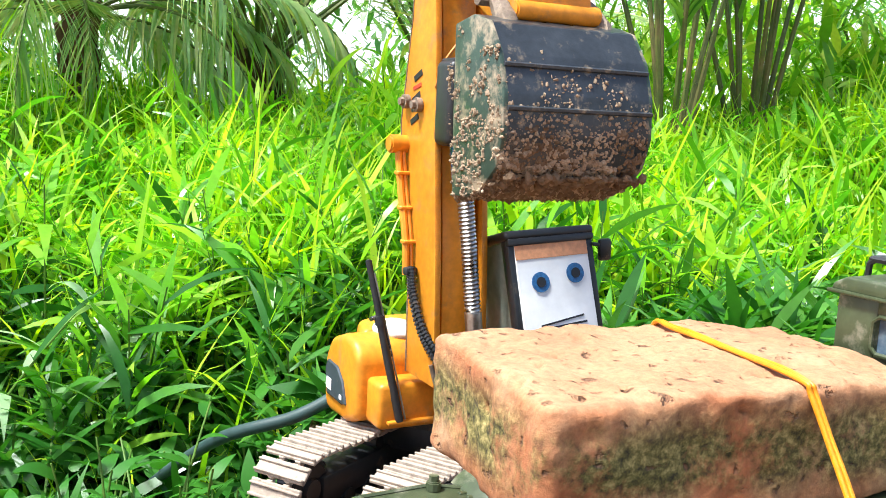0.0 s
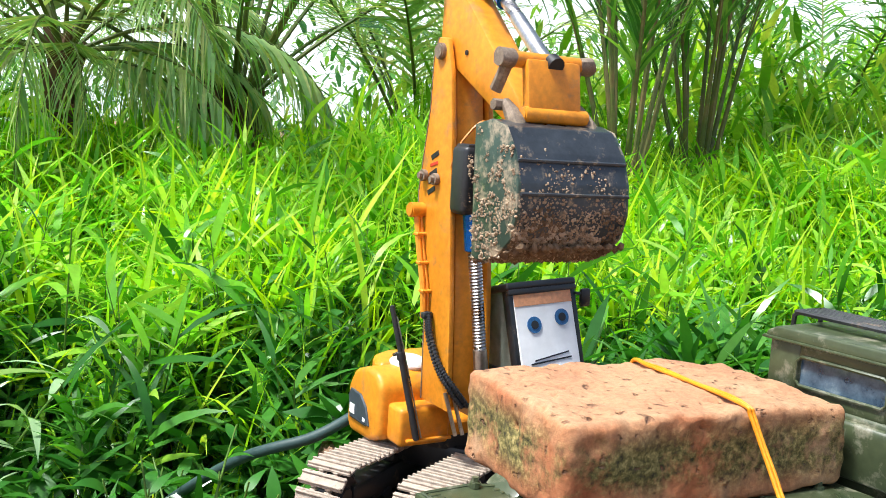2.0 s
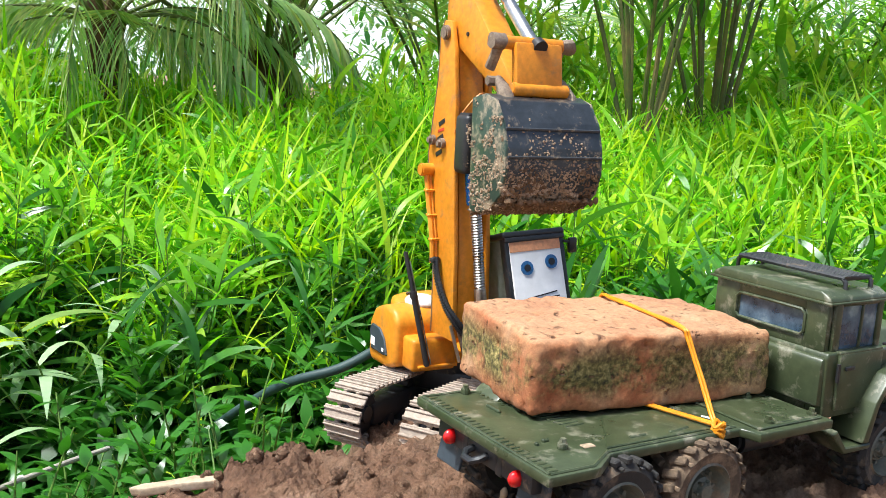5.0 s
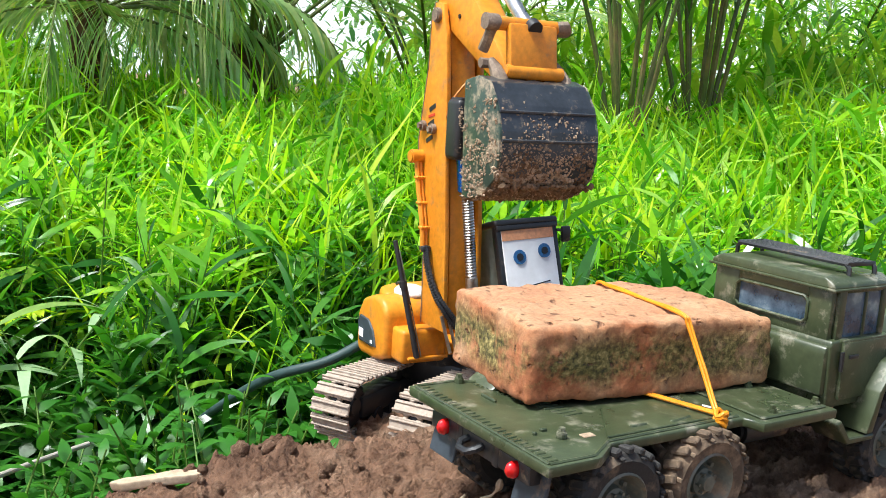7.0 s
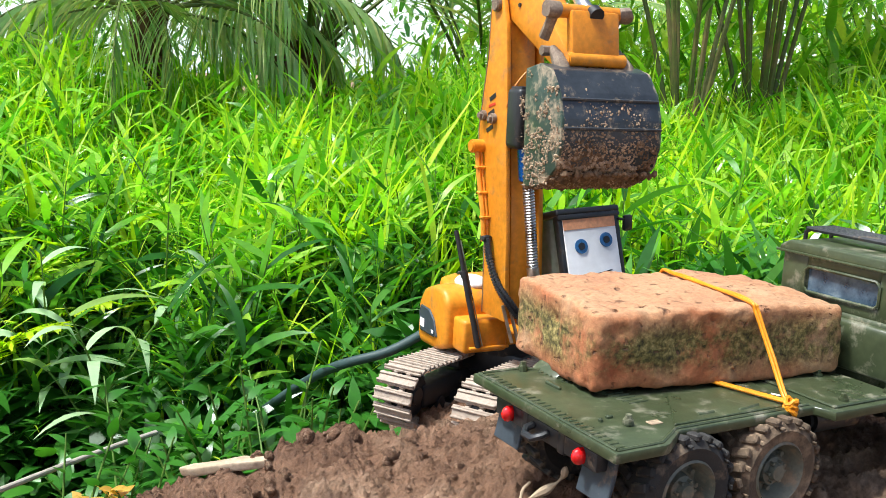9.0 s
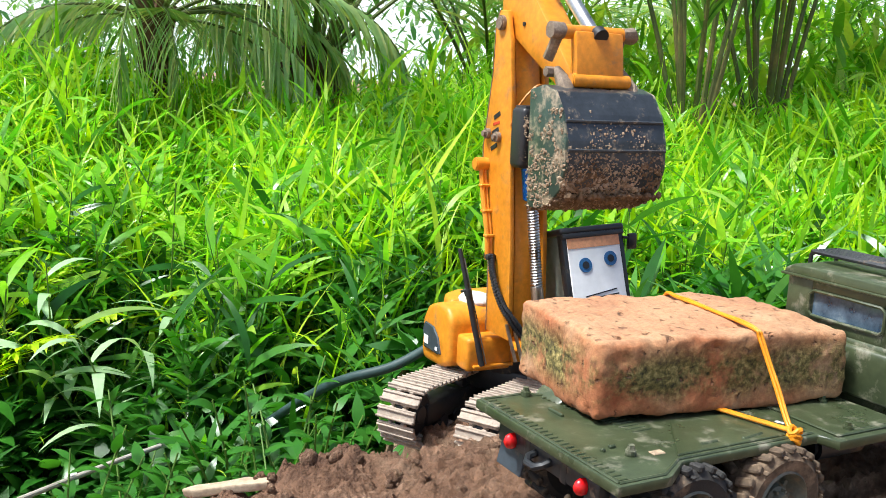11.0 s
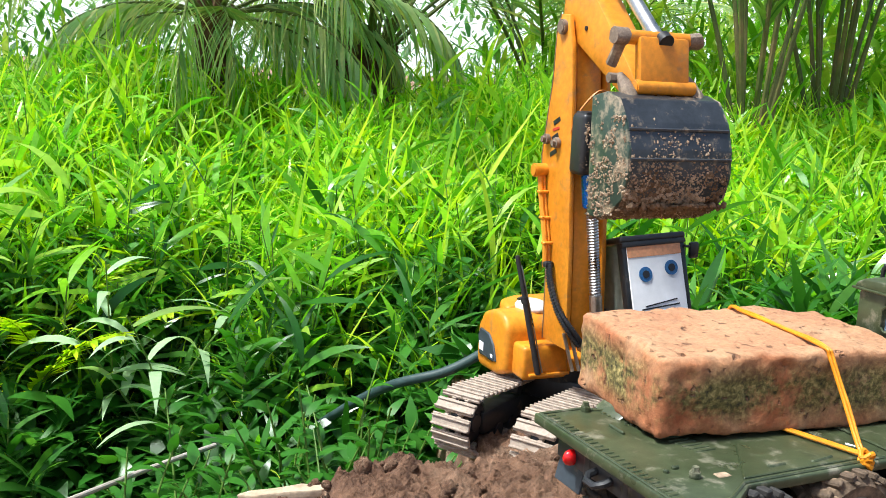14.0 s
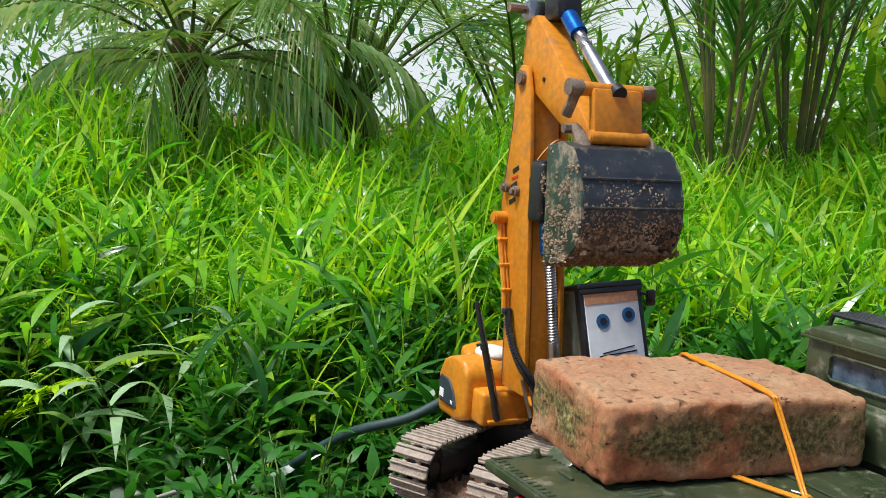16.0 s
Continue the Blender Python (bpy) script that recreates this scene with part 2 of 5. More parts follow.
def brick_material():
    m, ns, ls, b = nodes_of("old_brick")
    big = coords(ns, ls, 16, 8, 0.6)
    r = ramp(ns, [(0.30, (0.34, 0.085, 0.030)), (0.45, (0.40, 0.145, 0.060)), (0.58, (0.44, 0.215, 0.105)), (0.72, (0.50, 0.34, 0.20))])
    ls.new(big.outputs["Fac"], r.inputs[0])
    moss = coords(ns, ls, 26, 9, 0.72)
    tc = ns.new("ShaderNodeTexCoord")
    sep = ns.new("ShaderNodeSeparateXYZ")
    ls.new(tc.outputs["Object"], sep.inputs[0])
    band = ns.new("ShaderNodeMapRange")           # algae grows on the middle of the old faces
    band.interpolation_type = "SMOOTHSTEP"
    band.inputs["From Min"].default_value, band.inputs["From Max"].default_value = 0.026, 0.006
    off = ns.new("ShaderNodeMath"); off.operation = "SUBTRACT"; off.inputs[1].default_value = 0.029
    ab = ns.new("ShaderNodeMath"); ab.operation = "ABSOLUTE"
    ls.new(sep.outputs["Z"], off.inputs[0]); ls.new(off.outputs[0], ab.inputs[0]); ls.new(ab.outputs[0], band.inputs["Value"])
    ms = ns.new("ShaderNodeMapRange")
    ms.inputs["From Min"].default_value, ms.inputs["From Max"].default_value = 0.42, 0.54
    ls.new(moss.outputs["Fac"], ms.inputs["Value"])
    both = ns.new("ShaderNodeMath"); both.operation = "MULTIPLY"
    ls.new(band.outputs[0], both.inputs[0]); ls.new(ms.outputs[0], both.inputs[1])
    mx = ns.new("ShaderNodeMix"); mx.data_type = "RGBA"
    mr = ramp(ns, [(0.35, (0.04, 0.034, 0.015)), (0.5, (0.15, 0.125, 0.035)), (0.66, (0.36, 0.28, 0.11))])
    fine = coords(ns, ls, 240, 6, 0.7)
    ls.new(fine.outputs["Fac"], mr.inputs[0])
    flat = ns.new("ShaderNodeSeparateXYZ")        # upward faces mixed paler: the lit top is put into the colour
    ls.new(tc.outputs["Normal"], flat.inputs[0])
    lit_top = ns.new("ShaderNodeMapRange")
    lit_top.inputs["From Min"].default_value, lit_top.inputs["From Max"].default_value = 0.45, 1.0
    lit_top.inputs["To Max"].default_value = 0.45
    ls.new(flat.outputs["Z"], lit_top.inputs["Value"])
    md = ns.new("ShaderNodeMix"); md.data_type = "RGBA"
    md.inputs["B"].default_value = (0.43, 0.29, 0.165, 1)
    ls.new(lit_top.outputs[0], md.inputs["Factor"]); ls.new(r.outputs[0], md.inputs["A"])
    ls.new(both.outputs[0], mx.inputs["Factor"]); ls.new(md.outputs["Result"], mx.inputs["A"]); ls.new(mr.outputs[0], mx.inputs["B"])
    pit = coords(ns, ls, 120, 4, 0.5)
    pr = ns.new("ShaderNodeMapRange")
    pr.inputs["From Min"].default_value, pr.inputs["From Max"].default_value = 0.28, 0.37
    ls.new(pit.outputs["Fac"], pr.inputs["Value"])
    mp = ns.new("ShaderNodeMix"); mp.data_type = "RGBA"
    mp.inputs["A"].default_value = (0.26, 0.12, 0.06, 1)
    ls.new(pr.outputs[0], mp.inputs["Factor"]); ls.new(mx.outputs["Result"], mp.inputs["B"])
    hv = ns.new("ShaderNodeHueSaturation")
    vr = ns.new("ShaderNodeMapRange")
    vr.inputs["From Min"].default_value, vr.inputs["From Max"].default_value = 0.3, 0.7
    vr.inputs["To Min"].default_value, vr.inputs["To Max"].default_value = 0.7, 1.25
    ls.new(fine.outputs["Fac"], vr.inputs["Value"]); ls.new(vr.outputs[0], hv.inputs["Value"])
    ls.new(mp.outputs["Result"], hv.inputs["Color"]); ls.new(hv.outputs[0], b.inputs["Base Color"])
    b.inputs["Roughness"].default_value = 0.92
    bp = ns.new("ShaderNodeBump"); bp.inputs["Strength"].default_value = 0.8; bp.inputs["Distance"].default_value = 0.0012
    ls.new(fine.outputs["Fac"], bp.inputs["Height"])
    bp2 = ns.new("ShaderNodeBump"); bp2.inputs["Strength"].default_value = 0.9; bp2.inputs["Distance"].default_value = 0.002
    ls.new(pr.outputs[0], bp2.inputs["Height"]); ls.new(bp.outputs[0], bp2.inputs["Normal"])
    ls.new(bp2.outputs[0], b.inputs["Normal"])
    return m


def soil_material():
    m, ns, ls, b = nodes_of("brown_soil")
    big = coords(ns, ls, 7, 9, 0.62)
    r = ramp(ns, [(0.30, (0.12, 0.055, 0.030)), (0.5, (0.26, 0.140, 0.082)), (0.68, (0.46, 0.30, 0.195))])
    ls.new(big.outputs["Fac"], r.inputs[0])
    fine = coords(ns, ls, 95, 10, 0.78)
    hv = ns.new("ShaderNodeHueSaturation")
    vr = ns.new("ShaderNodeMapRange")
    vr.inputs["From Min"].default_value, vr.inputs["From Max"].default_value = 0.3, 0.7
    vr.inputs["To Min"].default_value, vr.inputs["To Max"].default_value = 0.5, 1.45
    ls.new(fine.outputs["Fac"], vr.inputs["Value"]); ls.new(vr.outputs[0], hv.inputs["Value"])
    ls.new(r.outputs[0], hv.inputs["Color"]); ls.new(hv.outputs[0], b.inputs["Base Color"])
    b.inputs["Roughness"].default_value = 0.95
    bp = ns.new("ShaderNodeBump"); bp.inputs["Strength"].default_value = 1.0; bp.inputs["Distance"].default_value = 0.006
    ls.new(fine.outputs["Fac"], bp.inputs["Height"])
    crumb = coords(ns, ls, 330, 5, 0.6)
    bp2 = ns.new("ShaderNodeBump"); bp2.inputs["Strength"].default_value = 0.9; bp2.inputs["Distance"].default_value = 0.003
    ls.new(crumb.outputs["Fac"], bp2.inputs["Height"]); ls.new(bp.outputs[0], bp2.inputs["Normal"])
    ls.new(bp2.outputs[0], b.inputs["Normal"])
    return m


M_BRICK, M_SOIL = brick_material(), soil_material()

# ---------- mesh helpers: lengths below are in decimetres (the toys are small) ----------
DM = 0.1


def part(name, bm, material, parent, label="", smooth=35.0):
    """Links a bmesh, drawn in decimetres, as one mesh under a thing or part."""
    bmesh.ops.recalc_face_normals(bm, faces=bm.faces)
    for v in bm.verts:
        v.co *= DM
    for f in bm.faces:
        f.smooth = True
    lim = radians(smooth)
    for e in bm.edges:
        if len(e.link_faces) == 2 and e.calc_face_angle(0) > lim:
            e.smooth = False
    me = bpy.data.meshes.new(name)
    bm.to_mesh(me)
    bm.free()
    me.materials.append(material)
    ob = new(name, me)
    ob.parent = parent
    if label:
        tagged(ob, label)
    return ob


def thing(name, x, y, z, yaw, label, category, group="", pitch=0.0, lean=0.0):
    """An empty at the thing's base, place in decimetres."""
    ob = new(name)
    ob.empty_display_size = 0.02
    ob.matrix_basis = pose(x * DM, y * DM, z * DM, pitch, lean, yaw)
    return tagged(ob, label, category, group)


def bevelled(bm, width, segs=2):
    if width > 0:
        bmesh.ops.bevel(bm, geom=list(bm.edges), offset=width, segments=segs, affect="EDGES", clamp_overlap=True, profile=0.5)
    return bm


def box(cx, cy, cz, sx, sy, sz, bev=0.02, segs=2, m=None, bm=None):
    b = bmesh.new()
    bmesh.ops.create_cube(b, size=1.0, matrix=Matrix.LocRotScale((cx, cy, cz), None, (sx, sy, sz)))
    bevelled(b, bev, segs)
    if m is not None:
        b.transform(m)
    return join(bm, b)


def join(bm, b):
    if bm is None:
        return b
    me = bpy.data.meshes.new("tmp")
    b.to_mesh(me)
    b.free()
    bm.from_mesh(me)
    bpy.data.meshes.remove(me)
    return bm


def prism(outline, lo, hi, axis="z", bev=0.02, segs=2, bm=None, m=None):
    """An outline of 2D points extruded along an axis: (x, y) for z, (y, z) for x, (x, z) for y."""
    b = bmesh.new()

    def at(p, h):
        return {"z": (p[0], p[1], h), "x": (h, p[0], p[1]), "y": (p[0], h, p[1])}[axis]
    low = [b.verts.new(at(p, lo)) for p in outline]
    high = [b.verts.new(at(p, hi)) for p in outline]
    n = len(outline)
    b.faces.new(low)
    b.faces.new(high[::-1])
    for i in range(n):
        b.faces.new((low[i], low[(i + 1) % n], high[(i + 1) % n], high[i]))
    bmesh.ops.recalc_face_normals(b, faces=b.faces)
    bevelled(b, bev, segs)
    if m is not None:
        b.transform(m)
    return join(bm, b)


def rod(p, q, r, r2=None, segs=16, bev=0.0, bm=None):
    """A round bar from p to q."""
    p, q = Vector(p), Vector(q)
    b = bmesh.new()
    d = q - p
    m = Matrix.Translation((p + q) / 2) @ d.to_track_quat("Z", "Y").to_matrix().to_4x4()
    bmesh.ops.create_cone(b, cap_ends=True, segments=segs, radius1=r, radius2=r if r2 is None else r2, depth=d.length, matrix=m)
    if bev:
        bmesh.ops.bevel(b, geom=[e for e in b.edges if any(len(f.verts) > 4 for f in e.link_faces)], offset=bev, segments=2, affect="EDGES")
    return join(bm, b)


def tube(points, r, segs=10, bm=None, radii=None):
    """A bent round tube through points."""
    pts = [Vector(p) for p in points]
    b = bmesh.new()
    rings = []
    side = None
    for i, p in enumerate(pts):
        d = (pts[min(i + 1, len(pts) - 1)] - pts[max(i - 1, 0)]).normalized()
        if side is None:
            side = d.orthogonal().normalized()
        side = (side - d * side.dot(d)).normalized()
        up = d.cross(side)
        rr = radii[i] if radii else r
        rings.append([b.verts.new(p + (side * math.cos(k * math.tau / segs) + up * math.sin(k * math.tau / segs)) * rr) for k in range(segs)])
    for a, c in zip(rings, rings[1:]):
        for k in range(segs):
            b.faces.new((a[k], a[(k + 1) % segs], c[(k + 1) % segs], c[k]))
    b.faces.new(rings[0][::-1])
    b.faces.new(rings[-1])
    return join(bm, b)


def lathe(profile, axis_m, segs=32, bm=None):
    """Profile of (radius, height) turned about z, then placed by axis_m."""
    b = bmesh.new()
    rings = []
    for r, h in profile:
        rings.append([b.verts.new((r * math.cos(k * math.tau / segs), r * math.sin(k * math.tau / segs), h)) for k in range(segs)])
    for a, c in zip(rings, rings[1:]):
        for k in range(segs):
            b.faces.new((a[k], a[(k + 1) % segs], c[(k + 1) % segs], c[k]))
    b.faces.new(rings[0][::-1])
    b.faces.new(rings[-1])
    b.transform(axis_m)
    return join(bm, b)


def spline(points, n):
    """n points on a smooth curve through the given ones."""
    p = [Vector(a) for a in points]
    p = [p[0] * 2 - p[1]] + p + [p[-1] * 2 - p[-2]]
    out = []
    for i in range(n):
        s = i / (n - 1) * (len(p) - 3)
        k = min(int(s), len(p) - 4)
        f = s - k
        a, b, c, d = p[k:k + 4]
        out.append(0.5 * ((2 * b) + (c - a) * f + (2 * a - 5 * b + 4 * c - d) * f * f + (3 * b - a - 3 * c + d) * f ** 3))
    return out


def rough_up(bm, amount, scale, seed=0.0):
    for v in bm.verts:
        v.co += noise.noise_vector(v.co * scale + Vector((seed, seed * 2, 0))) * amount
    return bm


def raw(name, verts, faces, material, smooth=True):
    """One mesh from arrays in decimetres."""
    me = bpy.data.meshes.new(name)
    verts = np.asarray(verts, dtype=np.float32) * DM
    faces = np.asarray(faces, dtype=np.int32)
    n = faces.shape[1]
    me.vertices.add(len(verts))
    me.vertices.foreach_set("co", verts.ravel())
    me.loops.add(faces.size)
    me.loops.foreach_set("vertex_index", faces.ravel())
    me.polygons.add(len(faces))
    me.polygons.foreach_set("loop_start", np.arange(0, faces.size, n, dtype=np.int32))
    me.polygons.foreach_set("use_smooth", np.full(len(faces), smooth))
    me.update(calc_edges=True)
    me.materials.append(material)
    return me


# ---------- bright hazy sky far behind everything ----------
def build_backdrop():
    m, ns, ls, b = nodes_of("hazy_sky")
    e = ns.new("ShaderNodeEmission")
    e.inputs["Color"].default_value, e.inputs["Strength"].default_value = (0.88, 0.95, 1.0, 1), 1.1
    ls.new(e.outputs[0], ns["Material Output"].inputs["Surface"])
    b = bmesh.new()
    rows = []
    for h in (-40.0, 200.0, 520.0):
        rows.append([b.verts.new((1000 * math.cos(radians(72 + a)), 1000 * math.sin(radians(72 + a)), h)) for a in range(-55, 60, 5)])
    for lo, hi in zip(rows, rows[1:]):
        for k in range(len(lo) - 1):
            b.faces.new((lo[k], lo[k + 1], hi[k + 1], hi[k]))
    tagged(part("backdrop", b, m, None), "pale hazy bright sky behind the trees", "sky", kind="structure")


build_backdrop()

# ---------- ground: one sheet, a dirt mound with a ditch behind it ----------
def smooth01(a, b, x):
    s = np.clip((x - a) / (b - a), 0, 1)
    return s * s * (3 - 2 * s)


CAM = np.array([-2.75, -5.3])                 # where the camera mostly stands, in plan
AHEAD, RIGHT = np.array([0.31, 0.951]), np.array([0.951, -0.31])


def plan(s, d):
    """Across and ahead of the camera's stand, to x and y."""
    return CAM[0] + s * RIGHT[0] + d * AHEAD[0], CAM[1] + s * RIGHT[1] + d * AHEAD[1]


def ground_z(x, y):
    x, y = np.asarray(x, float), np.asarray(y, float)
    mound = 0.2 - 0.13 * np.clip(0.3 - x, 0, 8) - 0.085 * np.clip(y - 0.4, 0, 6) - 0.24 * smooth01(1.9, 2.7, y)
    mound = mound + 0.20 * np.exp(-((x + 1.45) / 0.55) ** 2 - ((y - 2.0) / 0.40) ** 2)
    mound = mound - 0.10 * np.clip(-1.9 - x, 0, 8) - 0.38 * np.clip(-2.75 - x, 0, 1.5)
    edge = 2.0 + 0.15 * np.clip(-0.9 - x, 0, 3) + 4.0 * smooth01(-0.5, 0.45, x)
    drop = smooth01(0.0, 1.6, y - edge + 0.15 * np.sin(x * 2.1))
    d = (x - CAM[0]) * AHEAD[0] + (y - CAM[1]) * AHEAD[1]
    far = -3.1 + 1.7 * smooth01(13, 27, d)
    left = smooth01(-3.6, -6.0, x) * smooth01(-1.0, 2.0, y)
    z = mound * (1 - drop) + far * drop
    return z * (1 - left) + np.minimum(z, -1.6) * left


def build_ground():
    near = np.arange(-6.5, 6.5, 0.024)
    out = 6.5 * 1.22 ** np.arange(0, 36)
    axis = np.concatenate([-out[::-1], near, out])
    gx, gy = np.meshgrid(axis, axis, indexing="ij")
    gx, gy = gx - 0.3, gy + 1.0
    gz = ground_z(gx, gy)
    n = len(axis)
    flat = np.stack([gx.ravel(), gy.ravel(), gz.ravel()], 1)
    for i in np.nonzero((np.abs(flat[:, 0]) < 7) & (np.abs(flat[:, 1] - 1) < 7))[0]:
        x, y = flat[i, 0], flat[i, 1]
        h = 0.10 * noise.fractal((x * 1.2, y * 1.2, 0.0), 1.0, 2.0, 4)
        h += 0.105 * noise.ridged_multi_fractal((x * 2.4, y * 3.4, 0.0), 0.8, 2.3, 6, 0.9, 2.0) - 0.08
        h += 0.10 * max(0.0, noise.noise((x * 9.0, y * 11.0, 2.0))) * max(0.0, noise.noise((x * 2.2, y * 2.2, 7.0)) + 0.45)
        h += 0.085 * abs(noise.noise((x * 13.0, y * 19.0, 4.0))) + 0.05 * noise.noise((x * 22.0, y * 27.0, 9.0))
        flat[i, 2] += h - 0.03
    idx = np.arange(n * n).reshape(n, n)
    faces = np.stack([idx[:-1, :-1], idx[1:, :-1], idx[1:, 1:], idx[:-1, 1:]], -1).reshape(-1, 4)
    return tagged(new("ground", raw("ground", flat, faces, M_SOIL)), "bare crumbly brown soil mound with dry clods", "ground", kind="structure")


ground = build_ground()

# ---------- the brick and its strap ----------
def build_brick():
    b = bmesh.new()
    bmesh.ops.create_cube(b, size=1.0, matrix=Matrix.LocRotScale((0, 0, 0.29), None, (2.04, 1.17, 0.55)))
    bevelled(b, 0.05, 3)
    for axis, cuts in ((0, 62), (1, 35), (2, 15)):   # an even mesh over all faces
        long_edges = [e for e in b.edges if e.calc_length() > 0.2 and abs((e.verts[0].co - e.verts[1].co)[axis]) > 0.2]
        bmesh.ops.subdivide_edges(b, edges=long_edges, cuts=cuts, use_grid_fill=True)
    for v in b.verts:
        v.co += noise.noise_vector(v.co * 2.2) * 0.030 + noise.noise_vector(v.co * 7.0) * 0.014 + noise.noise_vector(v.co * 15.0) * 0.011
        chip = max(0.0, noise.noise(v.co * 9.0 + Vector((3, 1, 5))) - 0.28) * max(0.0, noise.noise(v.co * 26.0) + 0.35)
        v.co -= Vector((v.co.x / 1.0, v.co.y / 0.58, (v.co.z - 0.29) / 0.27)).normalized() * chip * 0.13
        top = 0.04 * smooth01(0.5, 1.0, np.array(v.co.x)) if v.co.z > 0.4 else 0.0
        v.co.z -= float(top)
        v.co.z = max(v.co.z, 0.012)
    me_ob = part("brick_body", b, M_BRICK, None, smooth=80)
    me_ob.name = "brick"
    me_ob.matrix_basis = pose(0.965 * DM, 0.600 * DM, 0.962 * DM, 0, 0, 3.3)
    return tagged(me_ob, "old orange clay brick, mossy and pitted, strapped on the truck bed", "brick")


build_brick()


def build_strap():
    t = thing("strap", 1.22, 0.535, 0.965, 3.3, "orange-yellow rubber band tied round the brick and bed", "strap")
    over = spline([(-0.08, -0.97, 0.0), (-0.05, -0.86, 0.06), (-0.03, -0.66, 0.30), (-0.05, -0.525, 0.52), (-0.06, -0.47, 0.575), (-0.07, -0.1, 0.592), (-0.07, 0.4, 0.588), (-0.06, 0.60, 0.57), (-0.04, 0.665, 0.3), (-0.02, 0.68, 0.0)], 70)
    b = tube(over, 0.0125, 8)
    tube([p + Vector((0.024, 0.0, 0.005 * math.sin(i * 0.6))) for i, p in enumerate(over)], 0.012, 8, bm=b)
    part("loop", b, M_STRAP, t)
    low = spline([(-0.09, -0.97, 0.03), (-0.17, -0.78, 0.028), (-0.26, -0.58, 0.028), (-0.36, -0.36, 0.028)], 24)
    b = tube(low, 0.012, 8)
    tube([p + Vector((0.022, 0.022, 0.0)) for p in low], 0.012, 8, bm=b)
    part("lower_strand", b, M_STRAP, t)
    b = bmesh.new()
    for a in range(3):
        ring = [Vector((-0.08 + 0.035 * math.cos(k * 0.63 + a), -0.985 + 0.035 * math.sin(k * 0.63 + a), -0.02 + 0.03 * a + 0.018 * math.sin(k * 1.3 + a))) for k in range(11)]
        tube(ring, 0.018, 7, bm=b)
    tube(spline([(-0.08, -0.99, 0.0), (-0.06, -1.01, -0.07), (-0.08, -1.01, -0.12)], 8), 0.015, 7, bm=b)
    part("knot", b, M_STRAP, t)
    return t


build_strap()


# ---------- the six-wheeled toy truck ----------
TREAD = {}


def build_wheel(parent, u, v, outer, mud, rubber):
    """A knobby tyre on a dish rim; outer: +1 or -1, the side that faces out."""
    turn = Matrix.Translation((u, v, 0.37)) @ Matrix.Rotation(radians(-90 * outer), 4, "X")
    w = 0.15
    prof = [(0.19, -0.02), (0.205, -w + 0.02), (0.29, -w), (0.335, -w + 0.03), (0.345, -w + 0.07), (0.345, w - 0.07), (0.335, w - 0.03), (0.29, w), (0.205, w - 0.02), (0.19, 0.0)]
    b = lathe(prof, Matrix.Identity(4), 40)
    b.transform(turn)
    tyre = part("tyre", b, rubber, parent, mud)
    if rubber.name not in TREAD:
        block = part("tread_block", box(0, 0, 0, 0.045, 0.062, 0.125, 0.010, 1), rubber, tyre)
        lug = part("side_lug", box(0, 0, 0, 0.014, 0.03, 0.05, 0.004, 1), rubber, tyre)
        TREAD[rubber.name] = block.data, lug.data
        bpy.data.objects.remove(block)
        bpy.data.objects.remove(lug)
    block_mesh, lug_mesh = TREAD[rubber.name]
    shrink = Matrix.Diagonal((DM, DM, DM, 1))
    grow = Matrix.Diagonal((1 / DM, 1 / DM, 1 / DM, 1))
    for k in range(22):
        for s in (-1, 1):
            a = (k + 0.25 * s) * math.tau / 22
            ob = new("tread_block", block_mesh)
            ob.parent = tyre
            ob.matrix_basis = shrink @ turn @ Matrix.Rotation(a, 4, "Z") @ Matrix.Translation((0.348, 0, s * 0.078)) @ Matrix.Rotation(radians(18 * s), 4, "X") @ grow
        if k % 2 == 0:
            ob = new("side_lug", lug_mesh)
            ob.parent = tyre
            ob.matrix_basis = shrink @ turn @ Matrix.Rotation(k * math.tau / 22, 4, "Z") @ Matrix.Translation((0.318, 0, w - 0.004)) @ grow
    b = lathe([(0.205, -0.10), (0.212, 0.132), (0.20, 0.145), (0.19, 0.13), (0.175, 0.05), (0.15, 0.015), (0.10, 0.02), (0.09, 0.075), (0.06, 0.085), (0.05, 0.125), (0.0, 0.128)], Matrix.Identity(4), 36)
    for k in range(8):
        a = k * math.tau / 8
        rod((0.13 * math.cos(a), 0.13 * math.sin(a), 0.01), (0.13 * math.cos(a), 0.13 * math.sin(a), 0.055), 0.018, segs=6, bm=b)
    for k in range(6):
        a = k * math.tau / 6
        rod((0.07 * math.cos(a), 0.07 * math.sin(a), 0.08), (0.07 * math.cos(a), 0.07 * math.sin(a), 0.112), 0.011, segs=6, bm=b)
    b.transform(turn)
    part("rim", b, M_RIM, tyre, "dusty grey-green rim")


